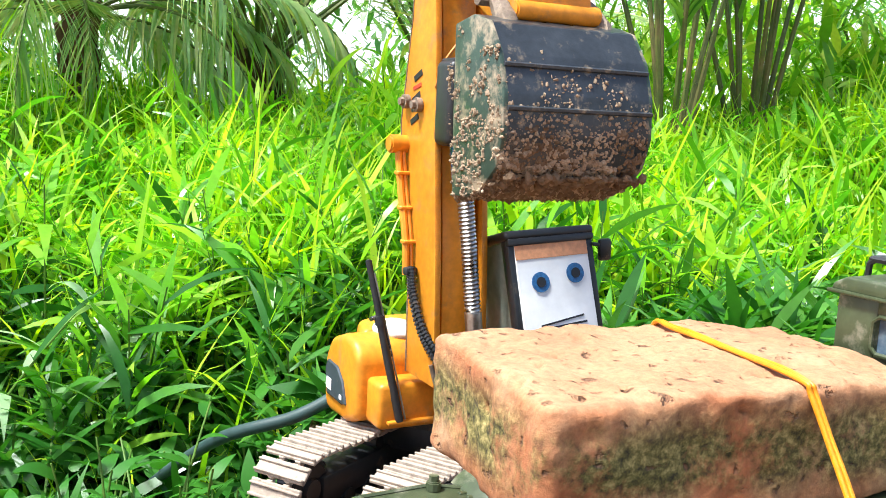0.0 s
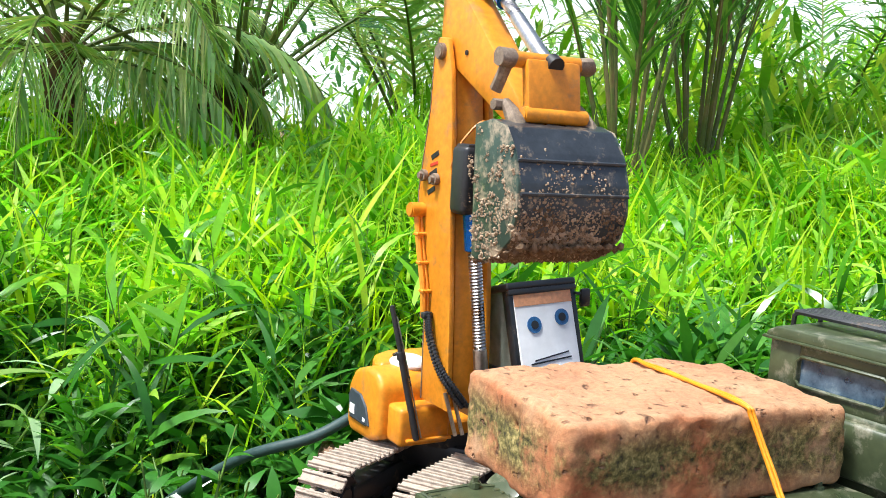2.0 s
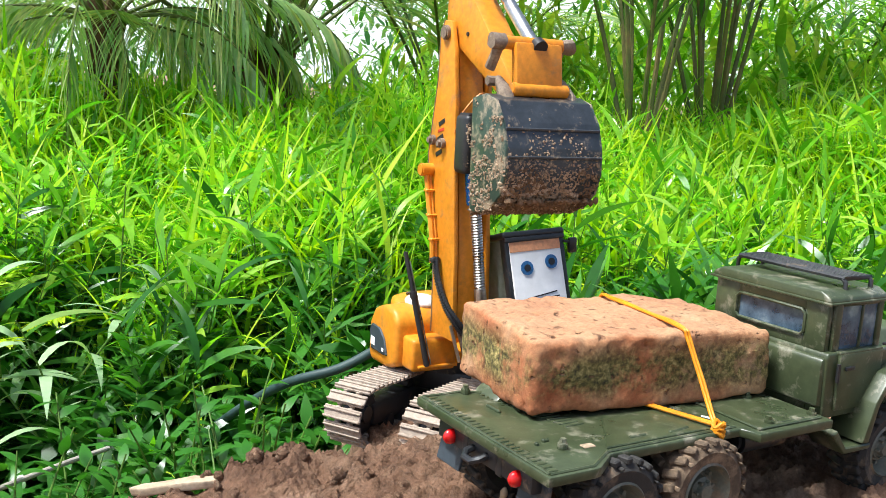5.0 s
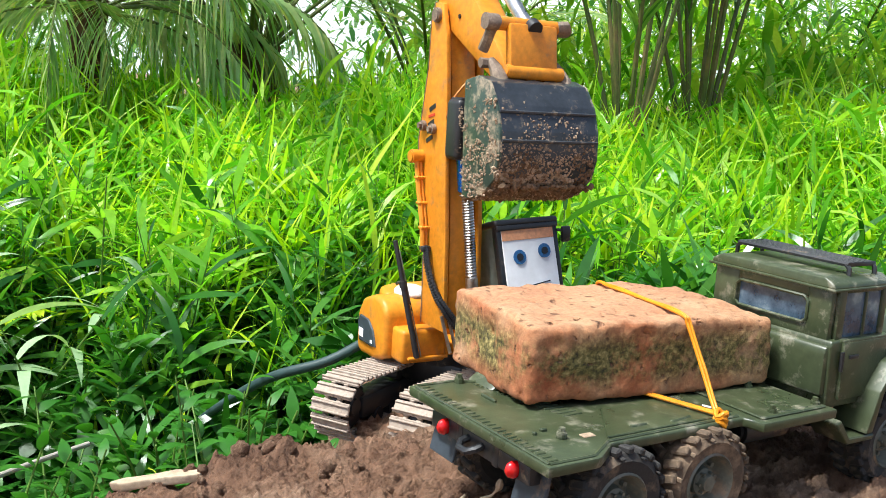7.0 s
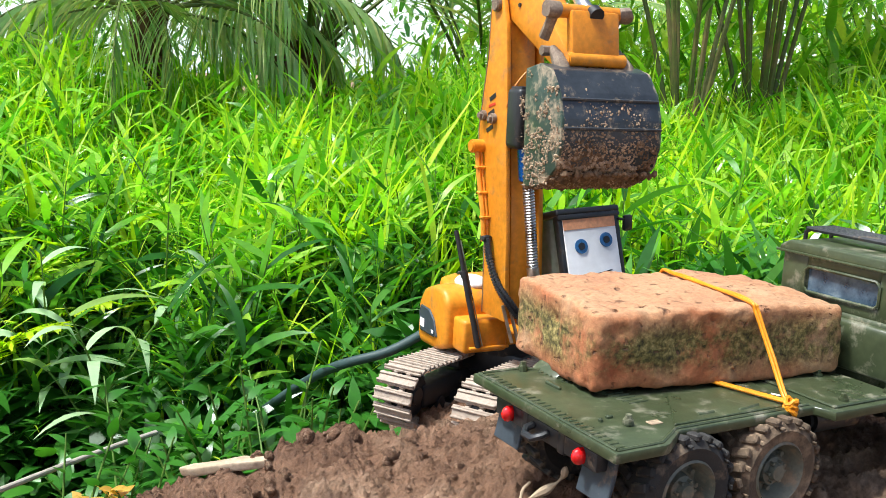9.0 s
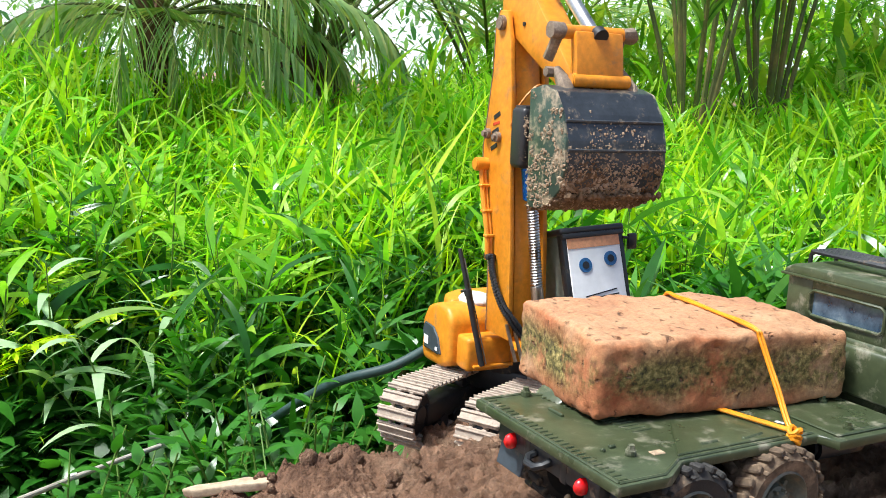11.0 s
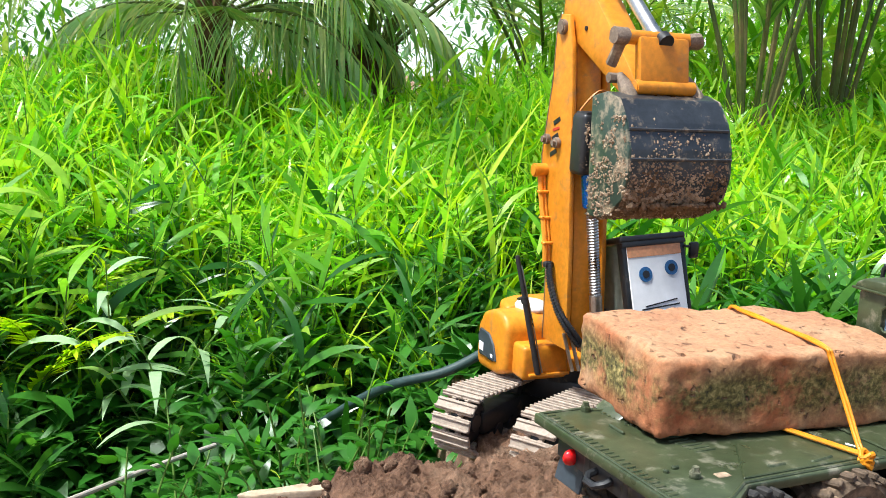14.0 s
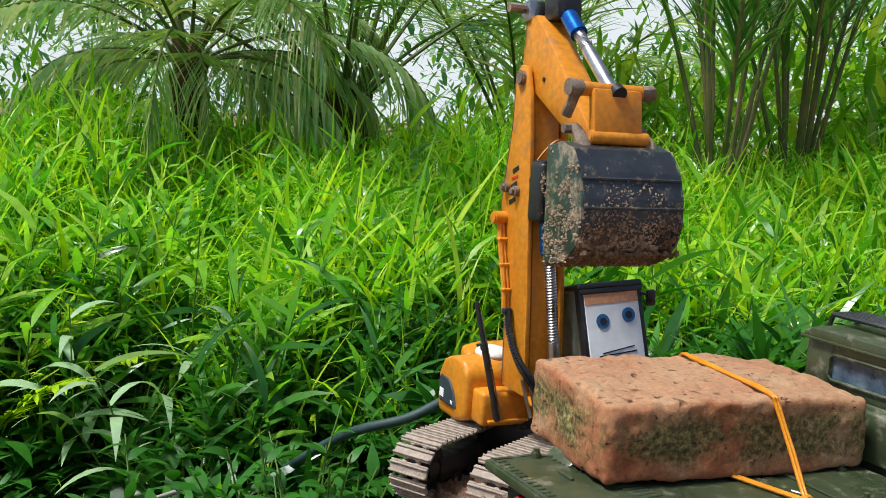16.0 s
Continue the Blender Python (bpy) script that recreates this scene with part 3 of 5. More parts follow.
def build_truck():
    t = thing("toy_truck", -0.45, -0.155, 0.2, 11, "olive green six-wheeled toy army truck, flatbed carrying a brick", "toy truck")
    # flatbed with waisted sides
    half = [(0, 0.78), (0.36, 0.78), (0.40, 0.77), (0.60, 0.63), (1.76, 0.625), (1.80, 0.77), (2.56, 0.77)]
    outline = [(u, -v) for u, v in half] + [(u, v) for u, v in half[::-1]]
    bed = part("flatbed", prism(outline, 0.69, 0.758, "z", 0.014, 2), M_DECK, t, "scuffed olive plastic flatbed")
    rim_half = [(0.03, 0.745), (0.36, 0.745), (0.59, 0.6), (1.74, 0.595)]
    b = tube([(u, -v, 0.76) for u, v in rim_half], 0.012, 6)
    tube([(u, v, 0.76) for u, v in rim_half], 0.012, 6, bm=b)
    tube([(0.03, -0.745, 0.76), (0.03, 0.745, 0.76)], 0.012, 6, bm=b)
    part("edge_bead", b, M_DECK, bed)
    b = bmesh.new()
    for k in range(26):                        # ribbed tread strip along the tail
        box(0.085, -0.70 + k * 0.056, 0.759, 0.07, 0.028, 0.012, 0.004, 1, bm=b)
    part("tail_tread", b, M_DECK, bed)
    b = bmesh.new()
    for k in range(16):                        # ribbed strip beside the brick
        box(0.52 + 0.012 * k, 0.62 - k * 0.05, 0.759, 0.16, 0.024, 0.012, 0.004, 1, bm=b)
    part("rib_strip", b, M_DECK, bed)
    for u, v in ((0.36, -0.44), (0.36, 0.70), (2.0, -0.66), (2.45, -0.66), (2.3, -0.2)):
        b = rod((u, v, 0.755), (u, v, 0.80), 0.034, segs=10, bev=0.006)
        rod((u, v, 0.80), (u, v, 0.825), 0.022, segs=6, bm=b)
        part("peg", b, M_DECK, bed)
    for u, v, su, sv, yaw in ((0.36, 0.33, 0.03, 0.16, 0), (0.33, -0.30, 0.05, 0.03, 0), (0.24, -0.33, 0.03, 0.03, 0), (1.3, -0.50, 0.2, 0.03, 8), (0.95, -0.48, 0.14, 0.03, 0), (1.55, -0.40, 0.03, 0.16, 30), (1.68, -0.42, 0.03, 0.14, 25), (2.2, -0.68, 0.3, 0.03, 0)):
        part("latch", box(0, 0, 0, su, sv, 0.03, 0.008, 1, pose(u, v, 0.765, 0, 0, yaw)), M_DECK, bed)
    part("hatch", prism([(0.62, -0.56), (1.72, -0.56), (1.72, -0.12), (0.95, -0.12)], 0.755, 0.770, "z", 0.006, 1), M_DECK, bed)
    part("front_deck", prism([(1.84, -0.72), (2.50, -0.72), (2.50, 0.72), (1.84, 0.72)], 0.755, 0.776, "z", 0.008, 1), M_DECK, bed)
    part("wheel_hump", prism([(0.46, 0.755), (0.62, 0.86), (1.1, 0.86), (1.2, 0.755)], 0.46, 0.76, "y", 0.02, 2), M_DECK, bed)
    part("paint_chip", box(0.54, -0.47, 0.76, 0.09, 0.06, 0.01, 0.004, 1), M_SAND, bed, "pale dried splash")
    # chassis
    for v in (-0.2, 0.2):
        part("chassis_rail", box(1.9, v, 0.60, 3.7, 0.07, 0.14, 0.012), M_BLACK, t)
    part("tail_bar", box(0.10, 0, 0.60, 0.09, 1.1, 0.12, 0.015), M_BLACK, t)
    hook = tube([(0.08, 0.10, 0.62), (0.0, 0.10, 0.60), (-0.04, 0.06, 0.58), (-0.04, -0.02, 0.58), (0.0, -0.06, 0.60), (0.08, -0.06, 0.62)], 0.025, 8)
    part("tow_hook", hook, M_BLACK, t)
    for u in (0.66, 1.43, 3.38):
        b = rod((u, -0.5, 0.37), (u, 0.5, 0.37), 0.06, segs=12)
        bmesh.ops.create_uvsphere(b, u_segments=14, v_segments=10, radius=0.13, matrix=Matrix.Translation((u, 0.05, 0.37)))
        part("axle", b, M_BLACK, t)
    for v in (-0.27, 0.27):
        spring = spline([(0.5, v, 0.44), (0.8, v, 0.52), (1.05, v, 0.54), (1.3, v, 0.52), (1.6, v, 0.44)], 16)
        part("leaf_spring", tube(spring, 0.035, 6), M_BLACK, t)
    part("fuel_tank", rod((1.95, -0.40, 0.56), (2.45, -0.40, 0.56), 0.10, segs=20, bev=0.03), M_BLACK, t)
    part("air_tank", rod((1.95, 0.48, 0.50), (2.45, 0.48, 0.50), 0.17, segs=20, bev=0.03), M_BLACK, t)
    for s in (-1, 1):
        flap = [(0.15, 0.69), (0.13, 0.52), (0.09, 0.35), (0.115, 0.345), (0.16, 0.515), (0.18, 0.69)]
        part("mud_flap", prism(flap, s * 0.47 - 0.145, s * 0.47 + 0.145, "y", 0.006, 1), M_SLATE, t, "dusty slate mud flap")
        b = lathe([(0.0, 0.0), (0.035, 0.0), (0.05, 0.03), (0.052, 0.07), (0.04, 0.10), (0.018, 0.118), (0.0, 0.12)], pose(0.09, 0.36 if s > 0 else -0.41, 0.60, 0, -90, 0) @ Matrix.Diagonal((0.74, 0.74, 0.9, 1)), 18)
        b.transform(Matrix.Translation((0, 0, 0.60)) @ Matrix.Diagonal((1, 1, 1.45, 1)) @ Matrix.Translation((0, 0, -0.60)))
        lamp = part("tail_lamp", b, M_RED, t, "round red tail lamp lens")
        part("lamp_stem", rod((0.17, 0.36 if s > 0 else -0.41, 0.64), (0.085, 0.36 if s > 0 else -0.41, 0.61), 0.026, segs=10), M_BLACK, lamp)
    for u in (0.66, 1.43, 3.38):
        for s in (-1, 1):
            build_wheel(t, u, s * 0.56, s, *(("knobby tyre caked with brown mud", M_MUDTYRE) if u == 1.43 else ("knobby black tyre with some dry mud", M_RUBBER)))
    # cab
    cab = part("cab", prism([(2.60, 0.70), (2.58, 1.16), (2.60, 1.20), (2.64, 1.20), (3.36, 1.18), (3.38, 0.70)], -0.62, 0.62, "y", 0.03, 3), M_DECK, t, "olive cab lower body")
    # upper shell: rear wall with its window, two posts each side, roof
    def wall(u0, u1, v0, v1, w0, w1, name, bev=0.02):
        part(name, box((u0 + u1) / 2, (v0 + v1) / 2, (w0 + w1) / 2, u1 - u0, v1 - v0, w1 - w0, bev), M_DECK, cab)
    wall(2.60, 2.66, -0.565, -0.35, 1.18, 1.57, "rear_pillar")
    wall(2.60, 2.66, 0.31, 0.565, 1.18, 1.57, "rear_pillar")
    wall(2.60, 2.66, -0.36, 0.32, 1.18, 1.285, "rear_sill")
    wall(2.60, 2.66, -0.36, 0.32, 1.465, 1.57, "rear_header")
    pts = [Vector((2.594, y, z)) for y, z in ((-0.33, 1.28), (-0.02, 1.278), (0.29, 1.28), (0.325, 1.31), (0.325, 1.44), (0.29, 1.472), (-0.02, 1.474), (-0.33, 1.472), (-0.365, 1.44), (-0.365, 1.31), (-0.33, 1.28))]
    part("window_seal", tube(pts, 0.013, 6), M_DECK, cab)
    part("rear_pane", box(2.63, -0.02, 1.375, 0.012, 0.68, 0.19, 0.0), M_PANE, cab, "blue-grey rear window pane, pale reflections painted into its colour")
    for s in (-1, 1):
        wall(2.66, 2.74, s * 0.565 - 0.025, s * 0.565 + 0.025, 1.18, 1.57, "door_post", 0.012)
        wall(3.16, 3.22, s * 0.565 - 0.025, s * 0.565 + 0.025, 1.18, 1.57, "front_post", 0.012)
        wall(2.74, 3.16, s * 0.565 - 0.025, s * 0.565 + 0.025, 1.53, 1.57, "window_header", 0.01)
        wall(2.97, 2.995, s * 0.565 - 0.02, s * 0.565 + 0.02, 1.18, 1.54, "vent_bar", 0.006)
        part("side_pane", box(2.95, s * 0.565, 1.36, 0.42, 0.010, 0.36, 0.0), M_PANE, cab, "blue-grey side window pane")
        door = part("door", prism([(2.70, 0.76), (2.70, 1.19), (3.2, 1.19), (3.2, 0.86), (3.05, 0.76)], s * 0.632 - 0.02, s * 0.632 + 0.02, "y", 0.015, 2), M_DECK, cab)
        part("door_sill", box(2.95, s * 0.60, 1.19, 0.5, 0.09, 0.03, 0.01), M_DECK, door)
        part("handle", box(2.80, s * 0.665, 1.08, 0.1, 0.02, 0.03, 0.006), M_BLACK, door)
        for w in (0.95, 1.02):
            part("hinge", rod((2.685, s * 0.65, w + 0.03), (2.685, s * 0.65, w + 0.10), 0.016, segs=8), M_BLACK, door)
        part("step", prism([(2.60, 0.62), (2.74, 0.46), (3.04, 0.46), (3.06, 0.50), (2.76, 0.51), (2.64, 0.66)], s * 0.62 - 0.14, s * 0.62 + 0.14, "y", 0.01, 1), M_DECK, t)
        arch = [(2.92, 0.52), (3.02, 0.82), (3.16, 1.02), (3.38, 1.08), (3.62, 1.02), (3.80, 0.80), (3.78, 0.76), (3.60, 0.95), (3.38, 1.01), (3.18, 0.95), (3.08, 0.80), (3.0, 0.52)]
        part("front_fender", prism(arch, s * 0.62 - 0.16, s * 0.62 + 0.16, "y", 0.015, 2), M_DECK, t)
    wall(3.18, 3.22, -0.55, 0.55, 1.50, 1.57, "screen_header")
    wall(3.20, 3.24, -0.03, 0.03, 1.18, 1.55, "screen_bar", 0.01)
    b = prism([(-0.60, 1.555), (-0.59, 1.60), (-0.50, 1.645), (0.50, 1.645), (0.59, 1.60), (0.60, 1.555)], 2.575, 3.25, "x", 0.02, 3)
    part("roof", b, M_DECK, cab, "rounded olive roof")
    part("roof_gutter", box(2.91, 0, 1.56, 0.70, 1.225, 0.02, 0.008), M_DECK, cab)
    for k in range(3):
        part("rear_rib", box(2.592, -0.30 - 0.11 * (k - 1), 1.165, 0.012, 0.06, 0.012, 0.003, 1), M_COTTON, cab)
    b = box(2.594, 0, 0.96, 0.02, 1.0, 0.34, 0.01)
    part("rear_panel", b, M_DECK, cab)
    part("rear_bulge", prism([(2.61, 1.17), (2.555, 1.15), (2.545, 1.10), (2.545, 0.80), (2.61, 0.78)], -0.60, 0.60, "y", 0.02, 2), M_DECK, cab)
    part("seat", box(2.84, 0, 1.13, 0.2, 0.95, 0.30, 0.05, 3), M_BLACK, cab)
    part("dashboard", box(3.14, 0, 1.19, 0.14, 1.05, 0.14, 0.03, 2), M_BLACK, cab)
    wheel_pts = [Vector((3.02 + 0.03 * math.sin(k), 0.25 + 0.11 * math.cos(k), 1.27 + 0.10 * math.sin(k))) for k in np.linspace(0, math.tau, 21)]
    part("steering_wheel", tube(wheel_pts, 0.014, 6), M_BLACK, cab)
    part("bonnet", prism([(-0.36, 0.70), (-0.40, 1.10), (-0.30, 1.22), (0.30, 1.22), (0.40, 1.10), (0.36, 0.70)], 3.30, 4.05, "x", 0.03, 3), M_DECK, t)
    part("grille", box(4.07, 0, 0.95, 0.04, 0.6, 0.4, 0.015), M_BLACK, t)
    part("front_bumper", box(4.16, 0, 0.56, 0.10, 1.3, 0.16, 0.02), M_DECK, t)
    for s in (-1, 1):
        part("mirror_arm", tube([(3.22, s * 0.62, 1.22), (3.25, s * 0.74, 1.25), (3.25, s * 0.76, 1.33)], 0.012, 6), M_BLACK, cab)
    cab.matrix_basis = pose(0.02 * DM, -0.035 * DM, 0, 0, 0, 0)
    cab.scale = (1.0, 0.95, 1.0)
    # roof rack
    ru0, ru1 = 2.86, 3.16
    rack = part("roof_rack", tube([(ru0, 0.50, 1.715), (ru0, -0.50, 1.715), (ru1, -0.50, 1.715), (ru1, 0.50, 1.715), (ru0, 0.50, 1.715)], 0.018, 6), M_BLACK, t, "black slatted roof rack")
    for k in range(6):
        part("slat", box(ru0 + 0.03 + k * 0.048, 0, 1.72, 0.026, 0.98, 0.020, 0.004, 1), M_BLACK, rack)
    for k in range(7):
        part("runner", box((ru0 + ru1) / 2, -0.45 + 0.15 * k, 1.708, ru1 - ru0, 0.026, 0.018, 0.004, 1), M_BLACK, rack)
    for u in (ru0, ru1):
        for v in (-0.48, 0.48):
            part("foot", tube([(u, v, 1.715), (u, v * 1.06, 1.69), (u, v * 1.07, 1.60)], 0.018, 6), M_BLACK, rack)
    return t


build_truck()


# ---------- the toy excavator ----------
def build_track(parent, turn, cx, half_len=1.18, r=0.285, width=0.42):
    """One crawler along local y, centred at x = cx, resting on z = 0."""
    frame_b = prism([(-half_len + 0.1, 0.13), (-half_len + 0.1, 0.36), (half_len - 0.1, 0.36), (half_len - 0.1, 0.13)], cx - 0.12, cx + 0.12, "x", 0.03, 2)
    tr = part("track_frame", frame_b, M_BLACK, parent, "black track frame with clay-caked shoes")
    tr.matrix_basis = pose(-0.043 * DM, -0.125 * DM, -0.05 * DM, 0, 0, turn)
    for y in (-half_len, half_len):
        b = lathe([(0.0, -0.11), (0.08, -0.11), (0.09, -0.08), (0.19, -0.08), (0.23, -0.05), (0.23, 0.05), (0.19, 0.08), (0.09, 0.08), (0.08, 0.11), (0.0, 0.11)], Matrix.Translation((cx, y, r)) @ Matrix.Rotation(radians(90), 4, "Y"), 24)
        for k in range(12):
            a = k * math.tau / 12
            box(0, 0, 0, 0.08, 0.04, 0.05, 0.008, 1, Matrix.Translation((cx, y, r)) @ Matrix.Rotation(a, 4, "X") @ Matrix.Translation((0, 0.235, 0)), b)
        part("sprocket", b, M_BLACK, tr)
    for k in range(7):
        y = -half_len + 0.4 + k * (2 * half_len - 0.8) / 6
        part("roller", rod((cx - 0.13, y, 0.11), (cx + 0.13, y, 0.11), 0.075, segs=14), M_BLACK, tr)
    for y in (-0.4, 0.45):
        part("top_roller", rod((cx - 0.12, y, 0.42), (cx + 0.12, y, 0.42), 0.05, segs=12), M_BLACK, tr)
    # shoes round the loop
    per = 4 * half_len + math.tau * r
    n = 42
    shoe = box(0, 0, 0, width, per / n * 0.80, 0.028, 0.006, 1)
    box(0, -per / n * 0.28, 0.022, width, 0.018, 0.03, 0.004, 1, bm=shoe)
    box(0, per / n * 0.22, 0.020, width, 0.016, 0.022, 0.004, 1, bm=shoe)
    for s in (-1, 1):
        box(s * 0.07, 0, -0.025, 0.05, per / n * 0.9, 0.05, 0.006, 1, bm=shoe)
    first = part("track_shoe", shoe, M_SHOE, tr)
    mesh = first.data
    for k in range(n):
        s = (k + 0.5) / n * per
        if s < 2 * half_len:
            y, z, a = -half_len + s, 2 * r, 0
            z += -0.05 * math.sin(math.pi * s / (2 * half_len))
        elif s < 2 * half_len + math.pi * r:
            a = (s - 2 * half_len) / r
            y, z = half_len + r * math.sin(a), r + r * math.cos(a)
        elif s < 4 * half_len + math.pi * r:
            a = math.pi
            y, z = half_len - (s - 2 * half_len - math.pi * r), 0.0
        else:
            a = math.pi + (s - 4 * half_len - math.pi * r) / r
            y, z = -half_len + r * math.sin(a), r + r * math.cos(a)
        ob = first if k == 0 else new("track_shoe", mesh)
        ob.parent = tr
        ob.matrix_basis = pose(cx * DM, y * DM, z * DM, -math.degrees(a), 0, 0)


def specks(name, places, sizes, material, parent, rng):
    """Grit stuck to a surface: many small crooked grains in one mesh."""
    b = bmesh.new()
    bmesh.ops.create_icosphere(b, subdivisions=1, radius=1.0)
    v0 = np.array([tuple(v.co) for v in b.verts])
    f0 = np.array([[v.index for v in f.verts] for f in b.faces])
    b.free()
    places, sizes = np.asarray(places), np.asarray(sizes)
    n = len(places)
    scale = sizes[:, None, None] * rng.uniform(0.55, 1.4, (n, 1, 3)) * rng.uniform(0.75, 1.25, (n, len(v0), 1))
    verts = (places[:, None, :] + v0[None] * scale).reshape(-1, 3)
    faces = (f0[None] + (np.arange(n) * len(v0))[:, None, None]).reshape(-1, 3)
    ob = new(name, raw(name, verts, faces, material, False))
    ob.parent = parent
    return tagged(ob, kind="stuff")


def build_excavator():
    t = thing("toy_excavator", 0.885, 3.70, -0.30, 8, "orange toy excavator, dirty dark bucket hanging from its raised arm", "toy excavator")
    turn = -139.0 + 90.0 - 8.0               # the crawlers stand askew under the house
    for cx in (-0.43, 0.43):
        build_track(t, turn, cx)
    cross = part("cross_member", box(0, 0, 0.40, 0.8, 0.7, 0.26, 0.04), M_BLACK, t)
    cross.matrix_basis = pose(0, 0, 0, 0, 0, turn)
    part("slew_ring", rod((0, 0, 0.50), (0, 0, 0.68), 0.42, segs=28, bev=0.02), M_BLACK, t)
    # house
    part("house_deck", prism([(-0.56, -0.30), (-0.30, -0.42), (0.78, -0.42), (0.78, 0.70), (0.5, 0.85), (-0.4, 0.80), (-0.54, 0.5)], 0.64, 0.76, "z", 0.02, 2), M_ORANGE, t)
    hood = prism([(-0.20, 0.60), (-0.20, 1.06), (-0.10, 1.17), (0.10, 1.19), (0.36, 1.10), (0.47, 0.94), (0.48, 0.60), (0.42, 0.50), (0.0, 0.52)], -0.80, -0.30, "x", 0.06, 4)
    hood = part("side_hood", hood, M_ORANGE, t, "rounded orange engine-side hood")
    vent = [(-0.02, 0.66), (0.05, 0.82), (0.17, 0.91), (0.38, 0.92), (0.42, 0.84), (0.38, 0.64)]
    v = part("vent", prism(vent, -0.816, -0.78, "x", 0.01, 1), M_SLATE, hood, "dark curved vent grille with pale labels")
    part("vent_label", box(-0.819, 0.32, 0.74, 0.006, 0.10, 0.09, 0.002, 1), M_WHITE, hood)
    part("vent_label", box(-0.819, 0.07, 0.70, 0.006, 0.05, 0.035, 0.002, 1), M_WHITE, hood)
    part("vent_bar", box(-0.819, 0.19, 0.66, 0.006, 0.34, 0.012, 0.002, 1), M_INK, hood)
    part("tool_box", box(-0.47, -0.31, 0.76, 0.50, 0.26, 0.34, 0.04, 3), M_ORANGE, t, "orange step box beside the boom")
    part("tool_box_ledge", box(-0.44, -0.45, 0.65, 0.44, 0.06, 0.03, 0.01), M_ORANGE, t)
    part("counterweight", prism([(-0.52, 0.42), (-0.42, 0.78), (-0.2, 0.92), (0.45, 0.95), (0.72, 0.82), (0.78, 0.42)], 0.62, 1.12, "z", 0.07, 4), M_ORANGE, t)
    part("engine_cover", box(-0.05, 0.30, 0.94, 0.45, 0.75, 0.46, 0.06, 3), M_ORANGE, t)
    b = bmesh.new()
    bmesh.ops.create_uvsphere(b, u_segments=20, v_segments=12, radius=1.0, matrix=Matrix.LocRotScale((-0.38, 0.10, 1.19), None, (0.17, 0.20, 0.08)))
    part("white_cap", b, M_COTTON, t, "white rounded cap on the hood")
    foot, tip = Vector((-0.57, -0.47, 0.66)), Vector((-0.79, -0.30, 1.81))
    b = rod(foot, foot + (tip - foot) * 0.62, 0.030, segs=12, bev=0.005)
    rod(foot + (tip - foot) * 0.60, tip, 0.023, segs=12, bev=0.006, bm=b)
    rod(foot + (tip - foot) * 0.60, foot + (tip - foot) * 0.66, 0.040, segs=12, bev=0.006, bm=b)
    rail = part("aerial", b, M_BLACK, t, "black jointed rod beside the hood")
    part("aerial_clip", rod(foot + (tip - foot) * 0.64 + Vector((-0.07, 0, 0)), foot + (tip - foot) * 0.64 + Vector((0.03, 0.03, 0.02)), 0.016, segs=8), M_STEEL, rail)
    part("wire_stay", tube([foot + Vector((0.035, -0.02, 0.02)), foot + (tip - foot) * 0.4 + Vector((0.034, -0.02, 0)), foot + (tip - foot) * 0.92 + Vector((0.02, -0.02, 0))], 0.007, 6), M_STEEL, rail)
    # cab
    cabx0, cabx1 = 0.055, 0.765
    cab = part("cab", prism([(-1.02, 0.74), (-1.04, 1.36), (-0.12, 1.36), (-0.10, 0.74)], cabx0 + 0.01, cabx1 - 0.01, "x", 0.03, 2), M_BLACK, t, "black framed operator cab")
    for x in (cabx0 + 0.035, cabx1 - 0.035):
        part("front_post", prism([(-1.09, 1.30), (-0.88, 2.07), (-0.78, 2.07), (-0.99, 1.30)], x - 0.028, x + 0.028, "x", 0.012, 2), M_BLACK, cab)
        part("rear_post", prism([(-0.18, 1.30), (-0.18, 1.86), (-0.09, 1.84), (-0.09, 1.30)], x - 0.035, x + 0.035, "x", 0.015, 2), M_BLACK, cab)
        part("side_pane", prism([(-1.0, 1.34), (-0.82, 2.02), (-0.15, 1.84), (-0.15, 1.34)], x - 0.006, x + 0.006, "x", 0.0), M_DULL, cab, "dull grey side pane")
    part("roof", box(0, 0, 0, cabx1 - cabx0 + 0.02, 0.86, 0.07, 0.03, 3, pose((cabx0 + cabx1) / 2, -0.48, 1.97, -15.5, 0, 0)), M_BLACK, cab, "glossy black roof edge")
    # the windscreen leans back
    slope = Matrix.Translation((0.41, -1.075, 1.38)) @ Matrix.Rotation(radians(-16.5), 4, "X")
    face = part("windscreen_card", box(-0.005, 0, 0.33, 0.60, 0.02, 0.66, 0.006, 1, slope), M_WHITE, cab, "white paper card in the windscreen")
    part("card_band", box(-0.005, -0.012, 0.605, 0.59, 0.008, 0.10, 0.002, 1, slope), M_PEACH, face, "faded orange band")
    for x, w in ((-0.13, 0.39), (0.16, 0.43)):
        b = rod((0, -0.006, 0), (0, -0.020, 0), 0.070, segs=28)
        b.transform(slope @ Matrix.Translation((x, 0, w)))
        disc = part("blue_disc", b, M_IRIS, face, "dark blue printed disc")
        b = rod((0, -0.012, 0), (0, -0.026, 0), 0.036, segs=24)
        b.transform(slope @ Matrix.Translation((x, 0, w)))
        part("black_dot", b, M_INK, face)
    part("drawn_line", box(0, -0.014, 0.075, 0.42, 0.006, 0.014, 0.002, 1, slope @ Matrix.Rotation(radians(-3), 4, "Y")), M_INK, face)
    part("drawn_line", box(0.02, -0.014, 0.11, 0.36, 0.006, 0.012, 0.002, 1, slope @ Matrix.Rotation(radians(-7), 4, "Y")), M_INK, face)
